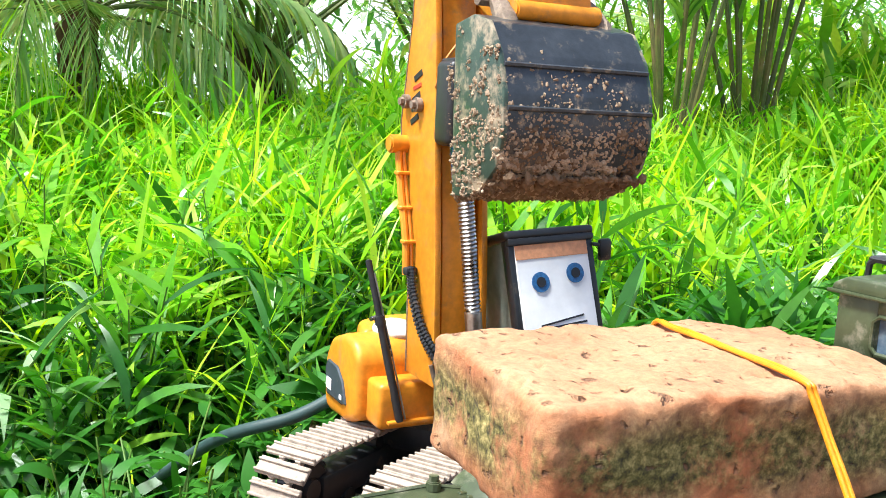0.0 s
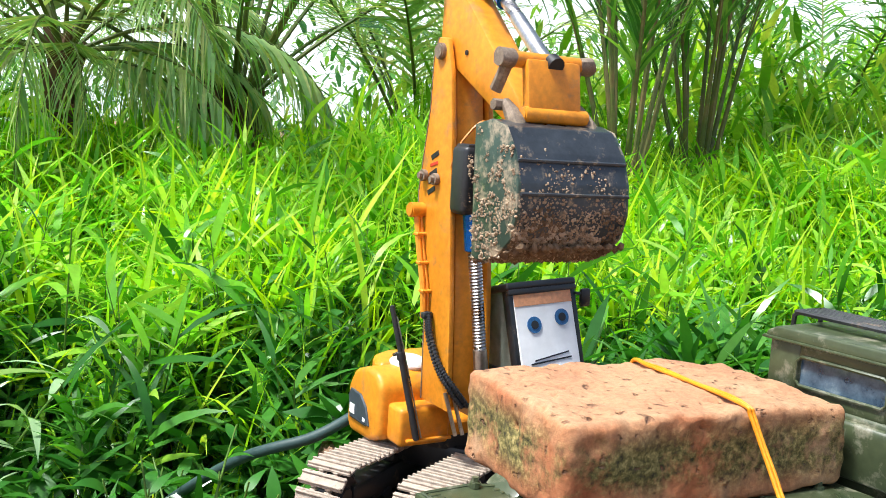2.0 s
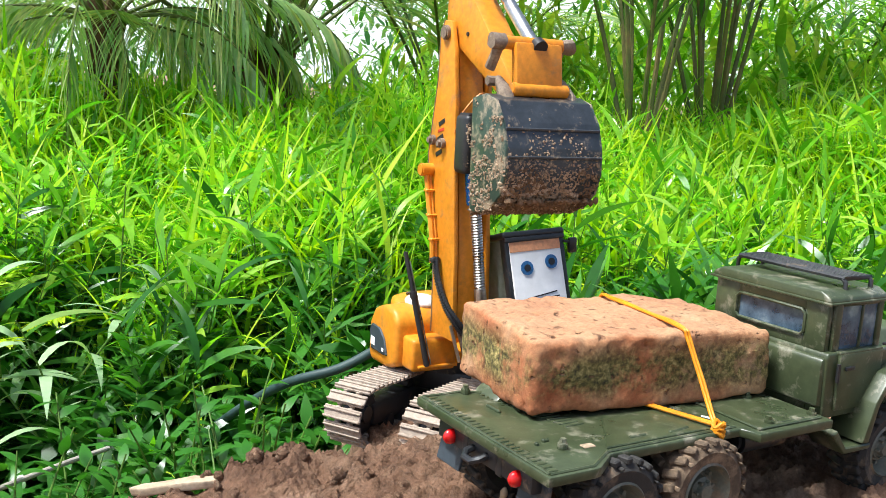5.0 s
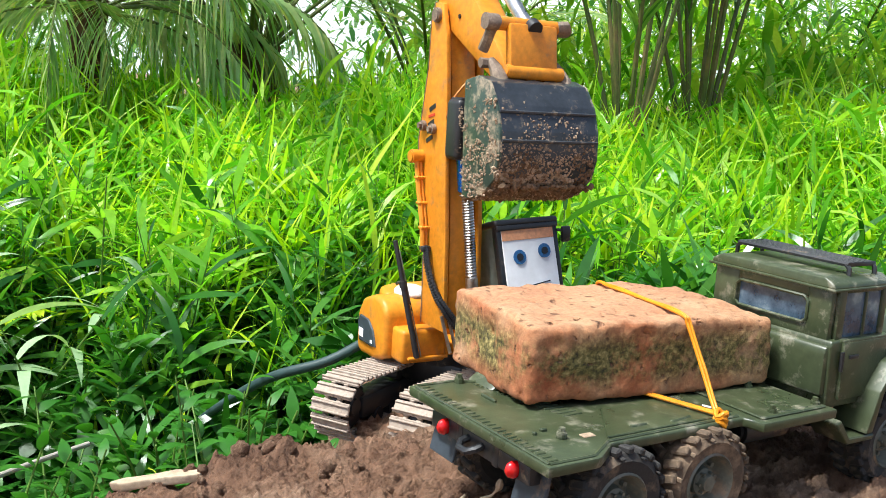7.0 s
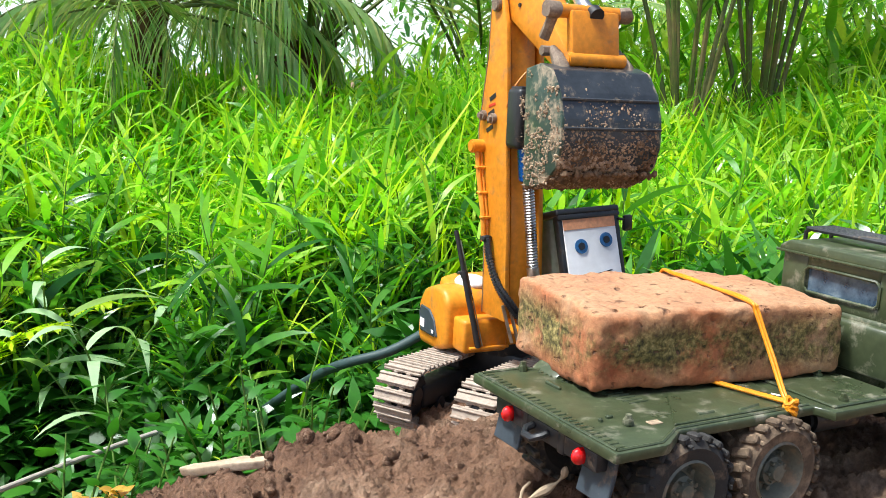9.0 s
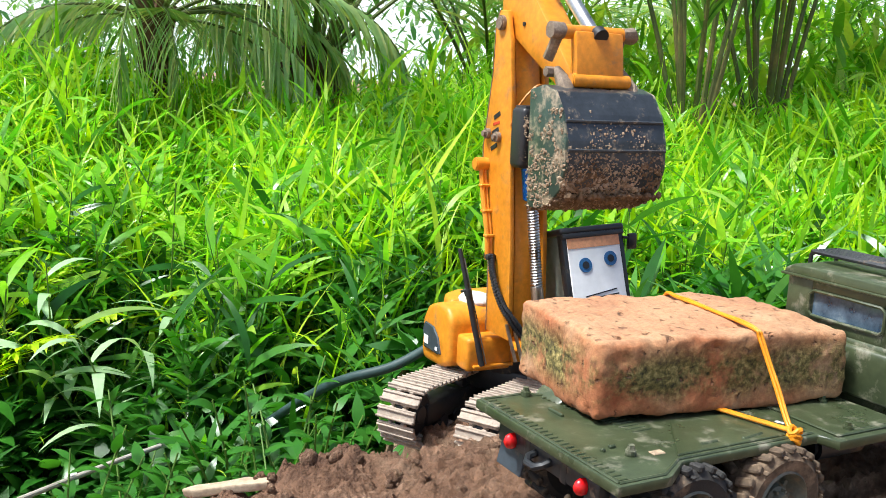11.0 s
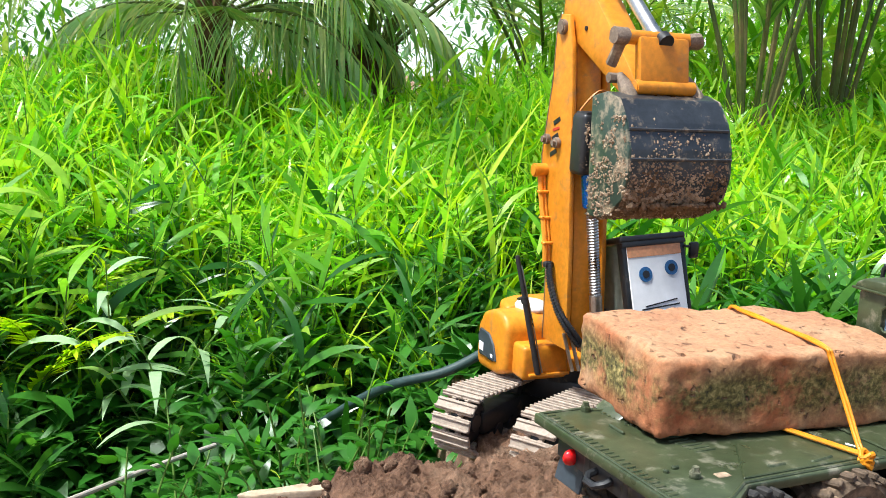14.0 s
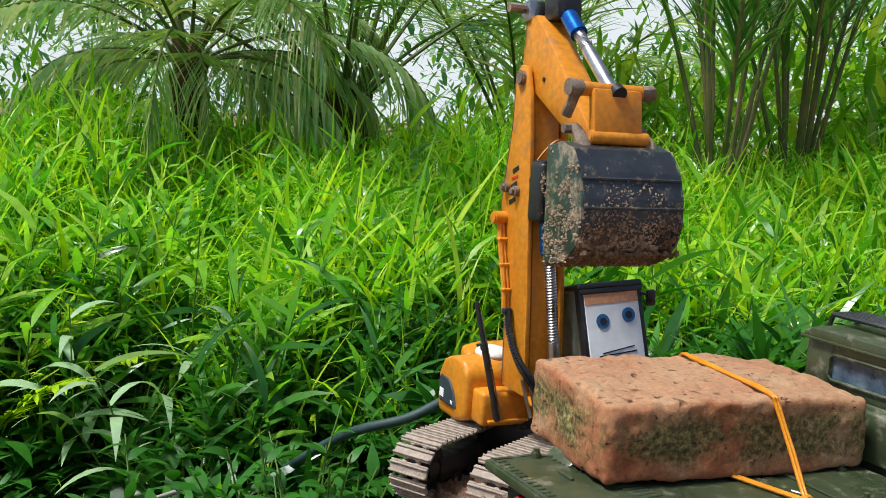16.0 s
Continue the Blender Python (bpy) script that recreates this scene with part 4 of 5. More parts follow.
    for w, h in ((-0.02, 0.05), (0.68, 0.05)):
        part("screen_rail", box(0, 0, w, 0.70, 0.06, h, 0.012, 2, slope), M_BLACK, cab)
    part("mirror", box(0.85, -0.92, 1.93, 0.10, 0.05, 0.16, 0.02, 2), M_BLACK, cab)
    part("mirror_stay", rod((0.74, -0.92, 1.98), (0.85, -0.92, 1.96), 0.014, segs=8), M_BLACK, cab)
    part("seat", box(0.41, -0.45, 1.45, 0.4, 0.16, 0.5, 0.05, 3), M_SLATE, cab)
    mid = Vector((0.41, -0.6, 1.4)) * DM       # the whole cab is shifted and tilted to fit the camera's view
    cab.matrix_basis = Matrix.Translation(mid + Vector((-0.045, 0, -0.01)) * DM) @ Matrix.Rotation(radians(-3.5), 4, "Y") @ Matrix.Translation(-mid)
    # boom
    x0, x1 = -0.47, -0.11
    outline = [(-0.43, 4.04), (-0.31, 4.04), (-0.25, 3.90), (-0.25, 3.5), (-0.12, 2.78), (-0.15, 2.56), (-0.36, 1.9), (-0.40, 1.02), (-0.78, 1.02), (-0.71, 1.9), (-0.63, 2.6), (-0.57, 3.3), (-0.50, 3.75)]
    boom = part("boom", prism([(y, w) for y, w in outline], x0 + 0.05, x1 - 0.05, "x", 0.012, 2), M_ORANGE, t, "orange boom")
    wide = [(-0.44, 4.07), (-0.30, 4.08), (-0.23, 3.92), (-0.22, 3.5), (-0.09, 2.78), (-0.12, 2.54), (-0.33, 1.9), (-0.37, 1.0), (-0.82, 1.0), (-0.75, 1.9), (-0.67, 2.6), (-0.61, 3.3), (-0.54, 3.78)]
    for xa in (x0, x1):
        part("side_plate", prism(wide, xa - 0.025, xa + 0.025, "x", 0.012, 2), M_ORANGE, boom)
        part("seam", tube([(xa - 0.026, y * 0.94 - 0.025, w) for y, w in (wide[1:8])], 0.006, 5), M_RUSTY, boom)
    part("elbow_pin", rod((x0 - 0.07, -0.37, 3.96), (x1 + 0.07, -0.37, 3.96), 0.07, segs=16, bev=0.012), M_RUSTY, boom, "rusty elbow pin")
    part("clip_boss", rod((x0 - 0.16, -0.20, 2.62), (x0 + 0.0, -0.20, 2.62), 0.065, segs=14, bev=0.012), M_ORANGE, boom)
    for k, (dx, r) in enumerate(((0.09, 0.026), (0.05, 0.018))):
        pts = spline([(x0 - dx, -0.21, 2.60), (x0 - dx, -0.29, 2.30), (x0 - dx, -0.40, 1.98), (x0 - dx, -0.44, 1.72)], 20)
        part("hydraulic_pipe", tube(pts, r, 8), M_ORANGE, boom)
    for w, y in ((2.42, -0.26), (2.18, -0.33), (1.95, -0.41)):
        part("pipe_clip", box(x0 - 0.07, y, w, 0.10, 0.07, 0.03, 0.008, 1), M_ORANGE, boom)
    for w, y in ((2.92, -0.22), (2.90, -0.42)):
        b = rod((x0 - 0.10, y, w), (x0 + 0.02, y, w), 0.030, segs=6)
        rod((x0 - 0.07, y, w), (x0 - 0.03, y, w), 0.050, segs=12, bm=b)
        part("bolt", b, M_RUSTY, boom)
    for k in range(5):                         # worn model mark on the plate: plain bars
        part("mark_bar", box(0, 0, 0, 0.006, 0.13, 0.030 if k % 2 else 0.045, 0.003, 1, pose(x0 - 0.028, -0.33 - 0.008 * k, 2.80 + k * 0.075, -24 + 10 * (k % 2), 0, 0)), M_DECAL if k == 3 else M_INK, boom)
    # hoses
    for k in range(2):
        pts = spline([(x0 - 0.07, -0.46 - 0.04 * k, 1.78), (x0 - 0.08, -0.52 - 0.05 * k, 1.60), (x0 - 0.07 + 0.01 * k, -0.66 - 0.05 * k, 1.38), (x0 - 0.03 + 0.04 * k, -0.80 - 0.04 * k, 1.22), (x0 + 0.10 + 0.05 * k, -0.86, 1.04)], 34)
        b = tube(pts, 0.019, 8)
        for p, q in list(zip(pts, pts[1:]))[::1]:
            rod(p, p + (q - p) * 0.4, 0.027, segs=8, bm=b)
        part("hose", b, M_BLACK, boom, "ribbed black hose")
    part("hose_clamp", box(x0 - 0.07, -0.45, 1.75, 0.09, 0.10, 0.06, 0.015, 2), M_BLACK, boom)
    for x in (x0 + 0.02, x0 + 0.09):
        part("strut_tube", rod((x + 0.04, -0.84, 0.80), (x - 0.06, -0.80, 1.16), 0.017, segs=10), M_STEEL, boom)
    # boom drive: black motor, blue sleeve, screw rod
    motor = part("drive_motor", box(-0.37, -0.76, 2.92, 0.28, 0.24, 0.56, 0.05, 3), M_BLACK, t, "glossy black drive motor")
    part("motor_cap", box(-0.37, -0.76, 3.19, 0.22, 0.20, 0.05, 0.02, 2), M_BLACK, motor)
    top, low = Vector((-0.36, -0.80, 2.66)), Vector((-0.24, -0.90, 1.36))
    part("blue_sleeve", rod(top, top + (low - top) * 0.24, 0.085, segs=20, bev=0.01), M_BLUE, motor, "blue anodised sleeve")
    part("screw_rod", rod(top + (low - top) * 0.2, low, 0.032, segs=12), M_STEEL, motor)
    b = bmesh.new()
    ax = (low - top).normalized()
    o1 = ax.orthogonal().normalized()
    o2 = ax.cross(o1)
    coil = []
    for k in range(300):
        f = 0.24 + 0.62 * k / 299
        a = k / 299 * math.tau * 30
        coil.append(top + (low - top) * f + (o1 * math.cos(a) + o2 * math.sin(a)) * 0.046)
    part("spring", tube(coil, 0.013, 5), M_STEEL, motor, "bright coil spring")
    part("rod_end", rod(top + (low - top) * 0.86, low + (low - top) * 0.12, 0.06, segs=16, bev=0.01), M_STEEL, motor)
    part("wire", tube(spline([(x0 - 0.02, -0.62, 3.02), (x0 + 0.02, -0.70, 3.22), (-0.29, -0.75, 3.40), (-0.14, -0.72, 3.30), (-0.12, -0.64, 3.12)], 24), 0.012, 6), M_WIRE, motor, "thin orange wire")
    # stick
    sx0, sx1 = -0.43, -0.15
    so = [(-0.28, 4.50), (-0.22, 4.12), (-0.30, 3.90), (-0.46, 3.80), (-1.36, 3.12), (-1.47, 3.14), (-1.49, 3.24), (-1.38, 3.42), (-0.62, 4.42), (-0.50, 4.56)]
    stick = part("stick", prism(so, sx0, sx1, "x", 0.02, 2), M_ORANGE, t, "orange stick arm")
    for y, w in ((-0.66, 3.9), (-1.08, 3.55)):
        part("screw", rod((sx0 - 0.012, y, w), (sx0 + 0.01, y, w), 0.022, segs=10), M_INK, stick)
    part("rear_bracket", box(-0.29, -0.32, 4.62, 0.34, 0.20, 0.22, 0.03, 2), M_STEEL, stick)
    part("bracket_bolt", rod((-0.62, -0.30, 4.66), (-0.10, -0.30, 4.66), 0.05, segs=10), M_RUSTY, stick)
    part("stick_motor", box(-0.20, -0.62, 4.66, 0.28, 0.26, 0.34, 0.03, 2), M_BLACK, stick)
    a0, a1 = Vector((-0.22, -0.76, 4.50)), Vector((-0.27, -1.56, 3.66))
    part("blue_sleeve", rod(a0, a0 + (a1 - a0) * 0.26, 0.085, segs=20, bev=0.01), M_BLUE, stick, "blue anodised sleeve")
    part("screw_rod", rod(a0 + (a1 - a0) * 0.2, a0 + (a1 - a0) * 0.55, 0.034, segs=12), M_STEEL, stick)
    ax = (a1 - a0).normalized()
    o1 = ax.orthogonal().normalized()
    o2 = ax.cross(o1)
    coil = [a0 + (a1 - a0) * (0.24 + 0.26 * k / 139) + (o1 * math.cos(k * 0.62) + o2 * math.sin(k * 0.62)) * 0.046 for k in range(140)]
    part("spring", tube(coil, 0.013, 5), M_STEEL, stick)
    part("silver_rod", rod(a0 + (a1 - a0) * 0.46, a1, 0.062, segs=18, bev=0.01), M_STEEL, stick, "worn silver rod")
    # linkage
    b = rod((-0.62, -1.58, 3.66), (0.03, -1.58, 3.66), 0.062, segs=16, bev=0.01)
    box(-0.27, -1.62, 3.44, 0.50, 0.10, 0.44, 0.03, 2, bm=b)
    rod((-0.56, -1.63, 3.24), (0.04, -1.63, 3.24), 0.062, segs=16, bev=0.01, bm=b)
    link = part("bucket_link", b, M_ORANGE, t, "orange bucket link plate")
    part("rod_slot", rod((-0.27, -1.685, 3.61), (-0.27, -1.62, 3.66), 0.07, segs=14), M_INK, link)
    for x in (-0.66, 0.08):
        b = rough_up(rod((x - 0.06, -1.58, 3.66), (x + 0.06, -1.58, 3.66), 0.068, segs=14), 0.03, 9, x)
        part("link_pin", b, M_RUSTY, link, "mud-caked pin")
        b = tube([(x * 0.9 - 0.03, -1.56, 3.64), (x * 0.9 - 0.03, -1.38, 3.46)], 0.045, 8)
        part("link_arm", rough_up(b, 0.02, 9, x), M_RUSTY, link)
    for x in (-0.60, 0.07):
        b = tube([(x, -1.48, 3.34), (x, -1.56, 3.26), (x, -1.62, 3.18), (x, -1.68, 3.08)], 0.05, 8, radii=[0.04, 0.06, 0.07, 0.03])
        part("bucket_ear", rough_up(b, 0.018, 11, x), M_RUSTY, link)
        part("ear_bolt", rod((x - 0.10, -1.46, 3.33), (x - 0.0, -1.46, 3.33), 0.045, segs=6), M_RUSTY, link)
    # bucket: a curved sheet between two cheeks, open towards the machine
    arc = [(-1.38, 3.20), (-1.60, 3.20), (-1.76, 3.12), (-1.86, 2.92), (-1.89, 2.70), (-1.86, 2.48), (-1.77, 2.32), (-1.60, 2.22), (-1.40, 2.19), (-1.24, 2.22)]
    inner = [(y + 0.05 * (1 if y < -1.4 else 0), 2.70 + (w - 2.70) * 0.90) for y, w in arc]
    bx0, bx1 = -0.77, 0.19
    shell_b = prism(arc + inner[::-1], bx0, bx1, "x", 0.008, 1)
    bucket = part("bucket", shell_b, M_BUCKET, t, "dark steel bucket crusted with wet sand", 16)
    cheek = [(-1.38, 3.20), (-1.60, 3.20), (-1.76, 3.12), (-1.86, 2.92), (-1.89, 2.70), (-1.86, 2.48), (-1.77, 2.32), (-1.60, 2.22), (-1.40, 2.19), (-1.24, 2.22), (-1.30, 2.7)]
    for x in (bx0, bx1):
        part("cheek", prism(cheek, x - 0.02, x + 0.02, "x", 0.012, 2), M_CHEEK, bucket, "dull dark green cheek plate")
    part("weld_line", tube([(bx0, -1.875, 2.86), (bx1, -1.875, 2.86)], 0.014, 6), M_BUCKET, bucket)
    part("weld_line", tube([(bx0, -1.892, 2.62), (bx1, -1.892, 2.62)], 0.014, 6), M_BUCKET, bucket)
    for k in range(5):
        x = bx0 + 0.10 + k * (bx1 - bx0 - 0.20) / 4
        part("tooth", prism([(-1.42, 2.22), (-1.18, 2.20), (-1.06, 2.24), (-1.40, 2.28)], x - 0.05, x + 0.05, "x", 0.01, 1), M_BUCKET, bucket)
    part("load", rough_up(box(-0.29, -1.50, 2.55, 0.80, 0.44, 0.56, 0.12, 5), 0.07, 4), M_MUDDY, bucket, "packed damp soil")
    # stick, link and bucket swung up about the elbow pin
    elbow, low_pin = Vector((-0.29, -0.37, 3.96)) * DM, Vector((-0.27, -1.63, 3.24)) * DM
    swing = Matrix.Translation(elbow) @ Matrix.Rotation(radians(-8.6), 4, "X") @ Matrix.Scale(0.96, 4) @ Matrix.Translation(-elbow)
    stick.matrix_basis = link.matrix_basis = swing
    bucket.matrix_basis = swing @ Matrix.Translation(low_pin) @ Matrix.Rotation(radians(-3), 4, "X") @ Matrix.Scale(1.03, 4) @ Matrix.Translation(-low_pin)
    # crust and grains stuck on the bucket
    rng = np.random.default_rng(4)
    places, sizes = [], []
    for k in range(3200):
        i = 2.6 + rng.beta(2.4, 1.5) * 5.8
        j = min(int(i), len(arc) - 2)
        p0, p1 = arc[j], arc[j + 1]
        y, w = p0[0] + (p1[0] - p0[0]) * (i - j), p0[1] + (p1[1] - p0[1]) * (i - j)
        x = rng.uniform(bx0, bx1)
        if noise.noise((x * 4, w * 4, 1.0)) > -0.25 + 0.75 * (w - 2.55):
            places.append((x, y, w))
            sizes.append((0.003 + 0.011 * rng.random() ** 2) * (1.5 if w < 2.4 else 1))
    specks("sand_crust", places, sizes, M_SAND, bucket, rng)
    places, sizes = [], []
    for k in range(1700):
        y, w = rng.uniform(-1.86, -1.25), rng.uniform(2.2, 3.18)
        if (y < -1.62 and (w > 3.0 or w < 2.35)) or noise.noise((y * 8, w * 8, 7.0)) < -0.1 + 0.9 * (w - 2.6):
            continue
        places.append((bx0 - 0.02, y, w))
        sizes.append(0.003 + 0.012 * rng.random() ** 2)
    specks("cheek_crust", places, sizes, M_SAND, bucket, rng)
    places, sizes = [], []
    for k in range(4200):                      # brown soil pressed over the lower sheet
        i = 4.6 + rng.random() ** 0.7 * 3.9
        j = min(int(i), len(arc) - 2)
        y, w = arc[j][0] + (arc[j + 1][0] - arc[j][0]) * (i - j), arc[j][1] + (arc[j + 1][1] - arc[j][1]) * (i - j)
        x = rng.uniform(bx0, bx1)
        if noise.noise((x * 3, w * 5, 4.0)) > 0.35 - 0.35 * (i - 4.6):
            places.append((x, y + 0.006, w + 0.004))
            sizes.append(0.006 + 0.016 * rng.random() ** 2)
    specks("soil_crust", places, sizes, M_MUDDY, bucket, rng)
    places = [(rng.uniform(bx0, bx1), y, 2.21 + 0.22 * max(0, -1.55 - y)) for y in rng.uniform(-1.80, -1.2, 420)]
    specks("mud_crust", places, rng.uniform(0.010, 0.032, 420), M_MUDDY, bucket, rng)
    return t


build_excavator()

# ---------- plants: arrays of bent blades ----------
RNG = np.random.default_rng(11)


def frames_of(az, theta):
    """Unit vectors along a direction leaning theta from upright towards az, and across it."""
    along = np.stack([np.cos(az) * np.sin(theta), np.sin(az) * np.sin(theta), np.cos(theta)], -1)
    across = np.stack([-np.sin(az), np.cos(az), np.zeros_like(az)], -1)
    return along, across


def blades(root, az, lean, droop, length, width, segs=5, shape="blade", fold=0.0, twist=0.0):
    """Bent leaves as quads: vertices and faces. All inputs are arrays with one entry a leaf."""
    n = len(root)
    s = np.linspace(0, 1, segs + 1)
    prof = {"blade": np.clip(1.02 - s ** 1.6, 0.02, 1), "lance": np.sin(np.pi * (0.06 + 0.93 * s) ** 0.75) * 0.95 + 0.05 * (1 - s),
            "ovate": np.sin(np.pi * (0.04 + 0.95 * s) ** 0.62), "stem": 1 - 0.6 * s}[shape]
    p = np.array(root, float)
    verts = np.zeros((n, segs + 1, 2, 3))
    tw = twist if np.ndim(twist) else np.full(n, twist)
    for k in range(segs + 1):
        th = lean + droop * s[k]
        along, across = frames_of(az, th)
        up = np.cross(across, along)
        side = across * np.cos(tw)[:, None] + up * np.sin(tw)[:, None]
        half = side * (width * prof[k] * 0.5)[:, None]
        verts[:, k, 0], verts[:, k, 1] = p - half, p + half
        p = p + along * (length / segs)[:, None]
    base = (np.arange(n) * (segs + 1) * 2)[:, None, None]
    k = np.arange(segs)[None, :, None] * 2
    faces = base + k + np.array([0, 1, 3, 2])[None, None, :]
    return verts.reshape(-1, 3), faces.reshape(-1, 4)


def stack(*sets):
    vs, fs, o = [], [], 0
    for v, f in sets:
        vs.append(v)
        fs.append(f + o)
        o += len(v)
    return np.concatenate(vs), np.concatenate(fs)


def scatter(n, d0, d1, spread=0.78, power=0.5, left=1.0):
    """Plan places in the wedge that the camera looks into."""
    d = d0 + (d1 - d0) * RNG.random(n) ** power
    s = (RNG.random(n) * (spread + left * spread) - left * spread) * (d + 3)
    x, y = plan(s, d)
    return x, y, s, d


def stuff(name, verts, faces, material, label, category):
    return tagged(new(name, raw(name, verts, faces, material)), label, category, kind="stuff")


def front_of(s):
    """How far off the grass begins."""
    return 12.2 + 0.9 * np.sin(s * 0.9 + 0.6) + 0.5 * np.sin(s * 2.3) - 1.6 * smooth01(-3.5, -8.0, s) + 0.8 * smooth01(1, 5, s)


def top_of(s, d):
    """Height that the grass reaches."""
    f = d - front_of(s)
    base = -2.0 + 2.6 * smooth01(-1, 4.5, f) + 1.5 * smooth01(4, 13, f)
    return base + 0.45 * np.sin(s * 0.55 + 1.0) + 0.35 * np.sin(s * 1.3 + d * 0.6) + 0.25 * smooth01(2, 8, s)


def build_grass():
    # leafy cane grass: stems with lance-shaped leaves
    x, y, s, d = scatter(9600, 11.0, 30.0, power=0.8)
    keep = (d > front_of(s)) & ((d > front_of(s) + 2.2) | (RNG.random(len(d)) < 0.45))
    x, y, s, d = x[keep], y[keep], s[keep], d[keep]
    z0 = ground_z(x, y)
    top = top_of(s, d) + RNG.normal(0, 0.45, len(x))
    h = np.clip(top - z0, 0.8, 7.0)
    az = RNG.random(len(x)) * math.tau
    lean = np.abs(RNG.normal(0.10, 0.12, len(x)))
    droop = RNG.random(len(x)) * 0.45
    sv, sf = blades(np.stack([x, y, z0], 1), az, lean, droop, h, np.full(len(x), 0.045), 6, "stem")
    stuff("grass_stems", sv, sf, M_STEM, "thin green cane-grass stems crowding the ditch", "grass")
    centre = sv.reshape(len(x), 7, 2, 3).mean(2)
    roots, azs, lens, up = [], [], [], []
    for k in range(12):
        f = (0.36 + 0.63 * (k + RNG.random(len(x)) * 0.8) / 12) * 6
        i = np.clip(f.astype(int), 0, 5)
        g = (f - i)[:, None]
        r = np.arange(len(x))
        roots.append(centre[r, i] * (1 - g) + centre[r, i + 1] * g)
        azs.append(az + k * 2.6 + RNG.normal(0, 0.6, len(x)))
        lens.append(RNG.uniform(0.45, 1.1, len(x)) * (0.75 + 0.5 * f / 6))
        up.append(np.full(len(x), k / 11.0))
    roots, azs, lens, up = map(np.concatenate, (roots, azs, lens, up))
    n = len(azs)
    leans, droops, wide, twists = RNG.normal(0.85, 0.28, n), RNG.uniform(0.2, 1.15, n), lens * RNG.uniform(0.075, 0.145, n), RNG.normal(0, 0.5, n)
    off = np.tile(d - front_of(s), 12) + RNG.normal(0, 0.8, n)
    old = (off < 3.2) | (up < 0.18)             # old: leaves low down and along the front, shade put into their green
    for mask, name, mat, label in ((~old, "cane_grass", M_LANCE, "dense bright green lance-shaped cane-grass leaves"), (old, "shade_toned_grass", M_LANCE_SHADE, "cane-grass leaves along the ditch, darker green standing in for shade")):
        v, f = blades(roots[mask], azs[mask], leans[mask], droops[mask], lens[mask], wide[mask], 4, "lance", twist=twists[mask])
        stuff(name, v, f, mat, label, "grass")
    # long blades standing above the rest
    x, y, s, d = scatter(15000, 11.5, 31.0, power=0.75)
    keep = d > front_of(s) + 0.8
    x, y, s, d = x[keep], y[keep], s[keep], d[keep]
    n = len(x)
    root = np.stack([x, y, top_of(s, d) - RNG.uniform(0.5, 2.0, n)], 1)
    v, f = blades(root, RNG.random(n) * math.tau, np.abs(RNG.normal(0.25, 0.22, n)), RNG.uniform(0.1, 1.6, n), RNG.uniform(0.7, 2.2, n), RNG.uniform(0.04, 0.09, n), 6, "blade", twist=RNG.normal(0, 0.5, n))
    stuff("long_grass", v, f, M_GRASS, "long bright yellow-green grass blades", "grass")
    # thin yellow-green tips at the far side, sunlight put into their colour
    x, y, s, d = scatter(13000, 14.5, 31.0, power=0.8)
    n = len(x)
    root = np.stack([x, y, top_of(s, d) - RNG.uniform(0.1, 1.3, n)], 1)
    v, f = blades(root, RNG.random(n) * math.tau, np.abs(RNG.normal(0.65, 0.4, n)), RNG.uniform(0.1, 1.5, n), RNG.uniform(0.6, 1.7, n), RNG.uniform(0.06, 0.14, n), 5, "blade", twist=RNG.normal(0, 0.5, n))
    stuff("sun_toned_grass", v, f, M_FERN, "thin yellow-green grass tips, bright light put into their colour", "grass")
    # reeds that stand out above the far edge
    x, y, s, d = scatter(900, 15.0, 29.0, power=0.9)
    n = len(x)
    root = np.stack([x, y, top_of(s, d) - 0.6], 1)
    v, f = blades(root, RNG.random(n) * math.tau, np.abs(RNG.normal(0.30, 0.25, n)), RNG.uniform(0.0, 0.7, n), RNG.uniform(1.4, 3.2, n), RNG.uniform(0.06, 0.13, n), 6, "blade", twist=RNG.normal(0, 0.6, n))
    stuff("reed_blades", v, f, M_GRASS, "tall bright reed blades above the grass", "grass")
    # low broad leaves at the foot, dark green with the shade put in
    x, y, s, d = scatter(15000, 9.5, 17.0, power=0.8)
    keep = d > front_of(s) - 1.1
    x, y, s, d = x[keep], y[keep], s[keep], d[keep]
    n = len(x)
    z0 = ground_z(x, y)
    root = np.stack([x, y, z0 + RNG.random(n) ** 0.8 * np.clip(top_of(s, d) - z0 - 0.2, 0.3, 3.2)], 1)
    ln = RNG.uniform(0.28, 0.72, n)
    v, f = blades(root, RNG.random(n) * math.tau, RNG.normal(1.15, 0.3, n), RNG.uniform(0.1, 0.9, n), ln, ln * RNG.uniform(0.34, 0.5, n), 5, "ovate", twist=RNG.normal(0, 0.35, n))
    stuff("undergrowth_leaves", v, f, M_BROAD, "low broad dark green leaves of the undergrowth, deepened to stand for shade", "undergrowth")


build_grass()


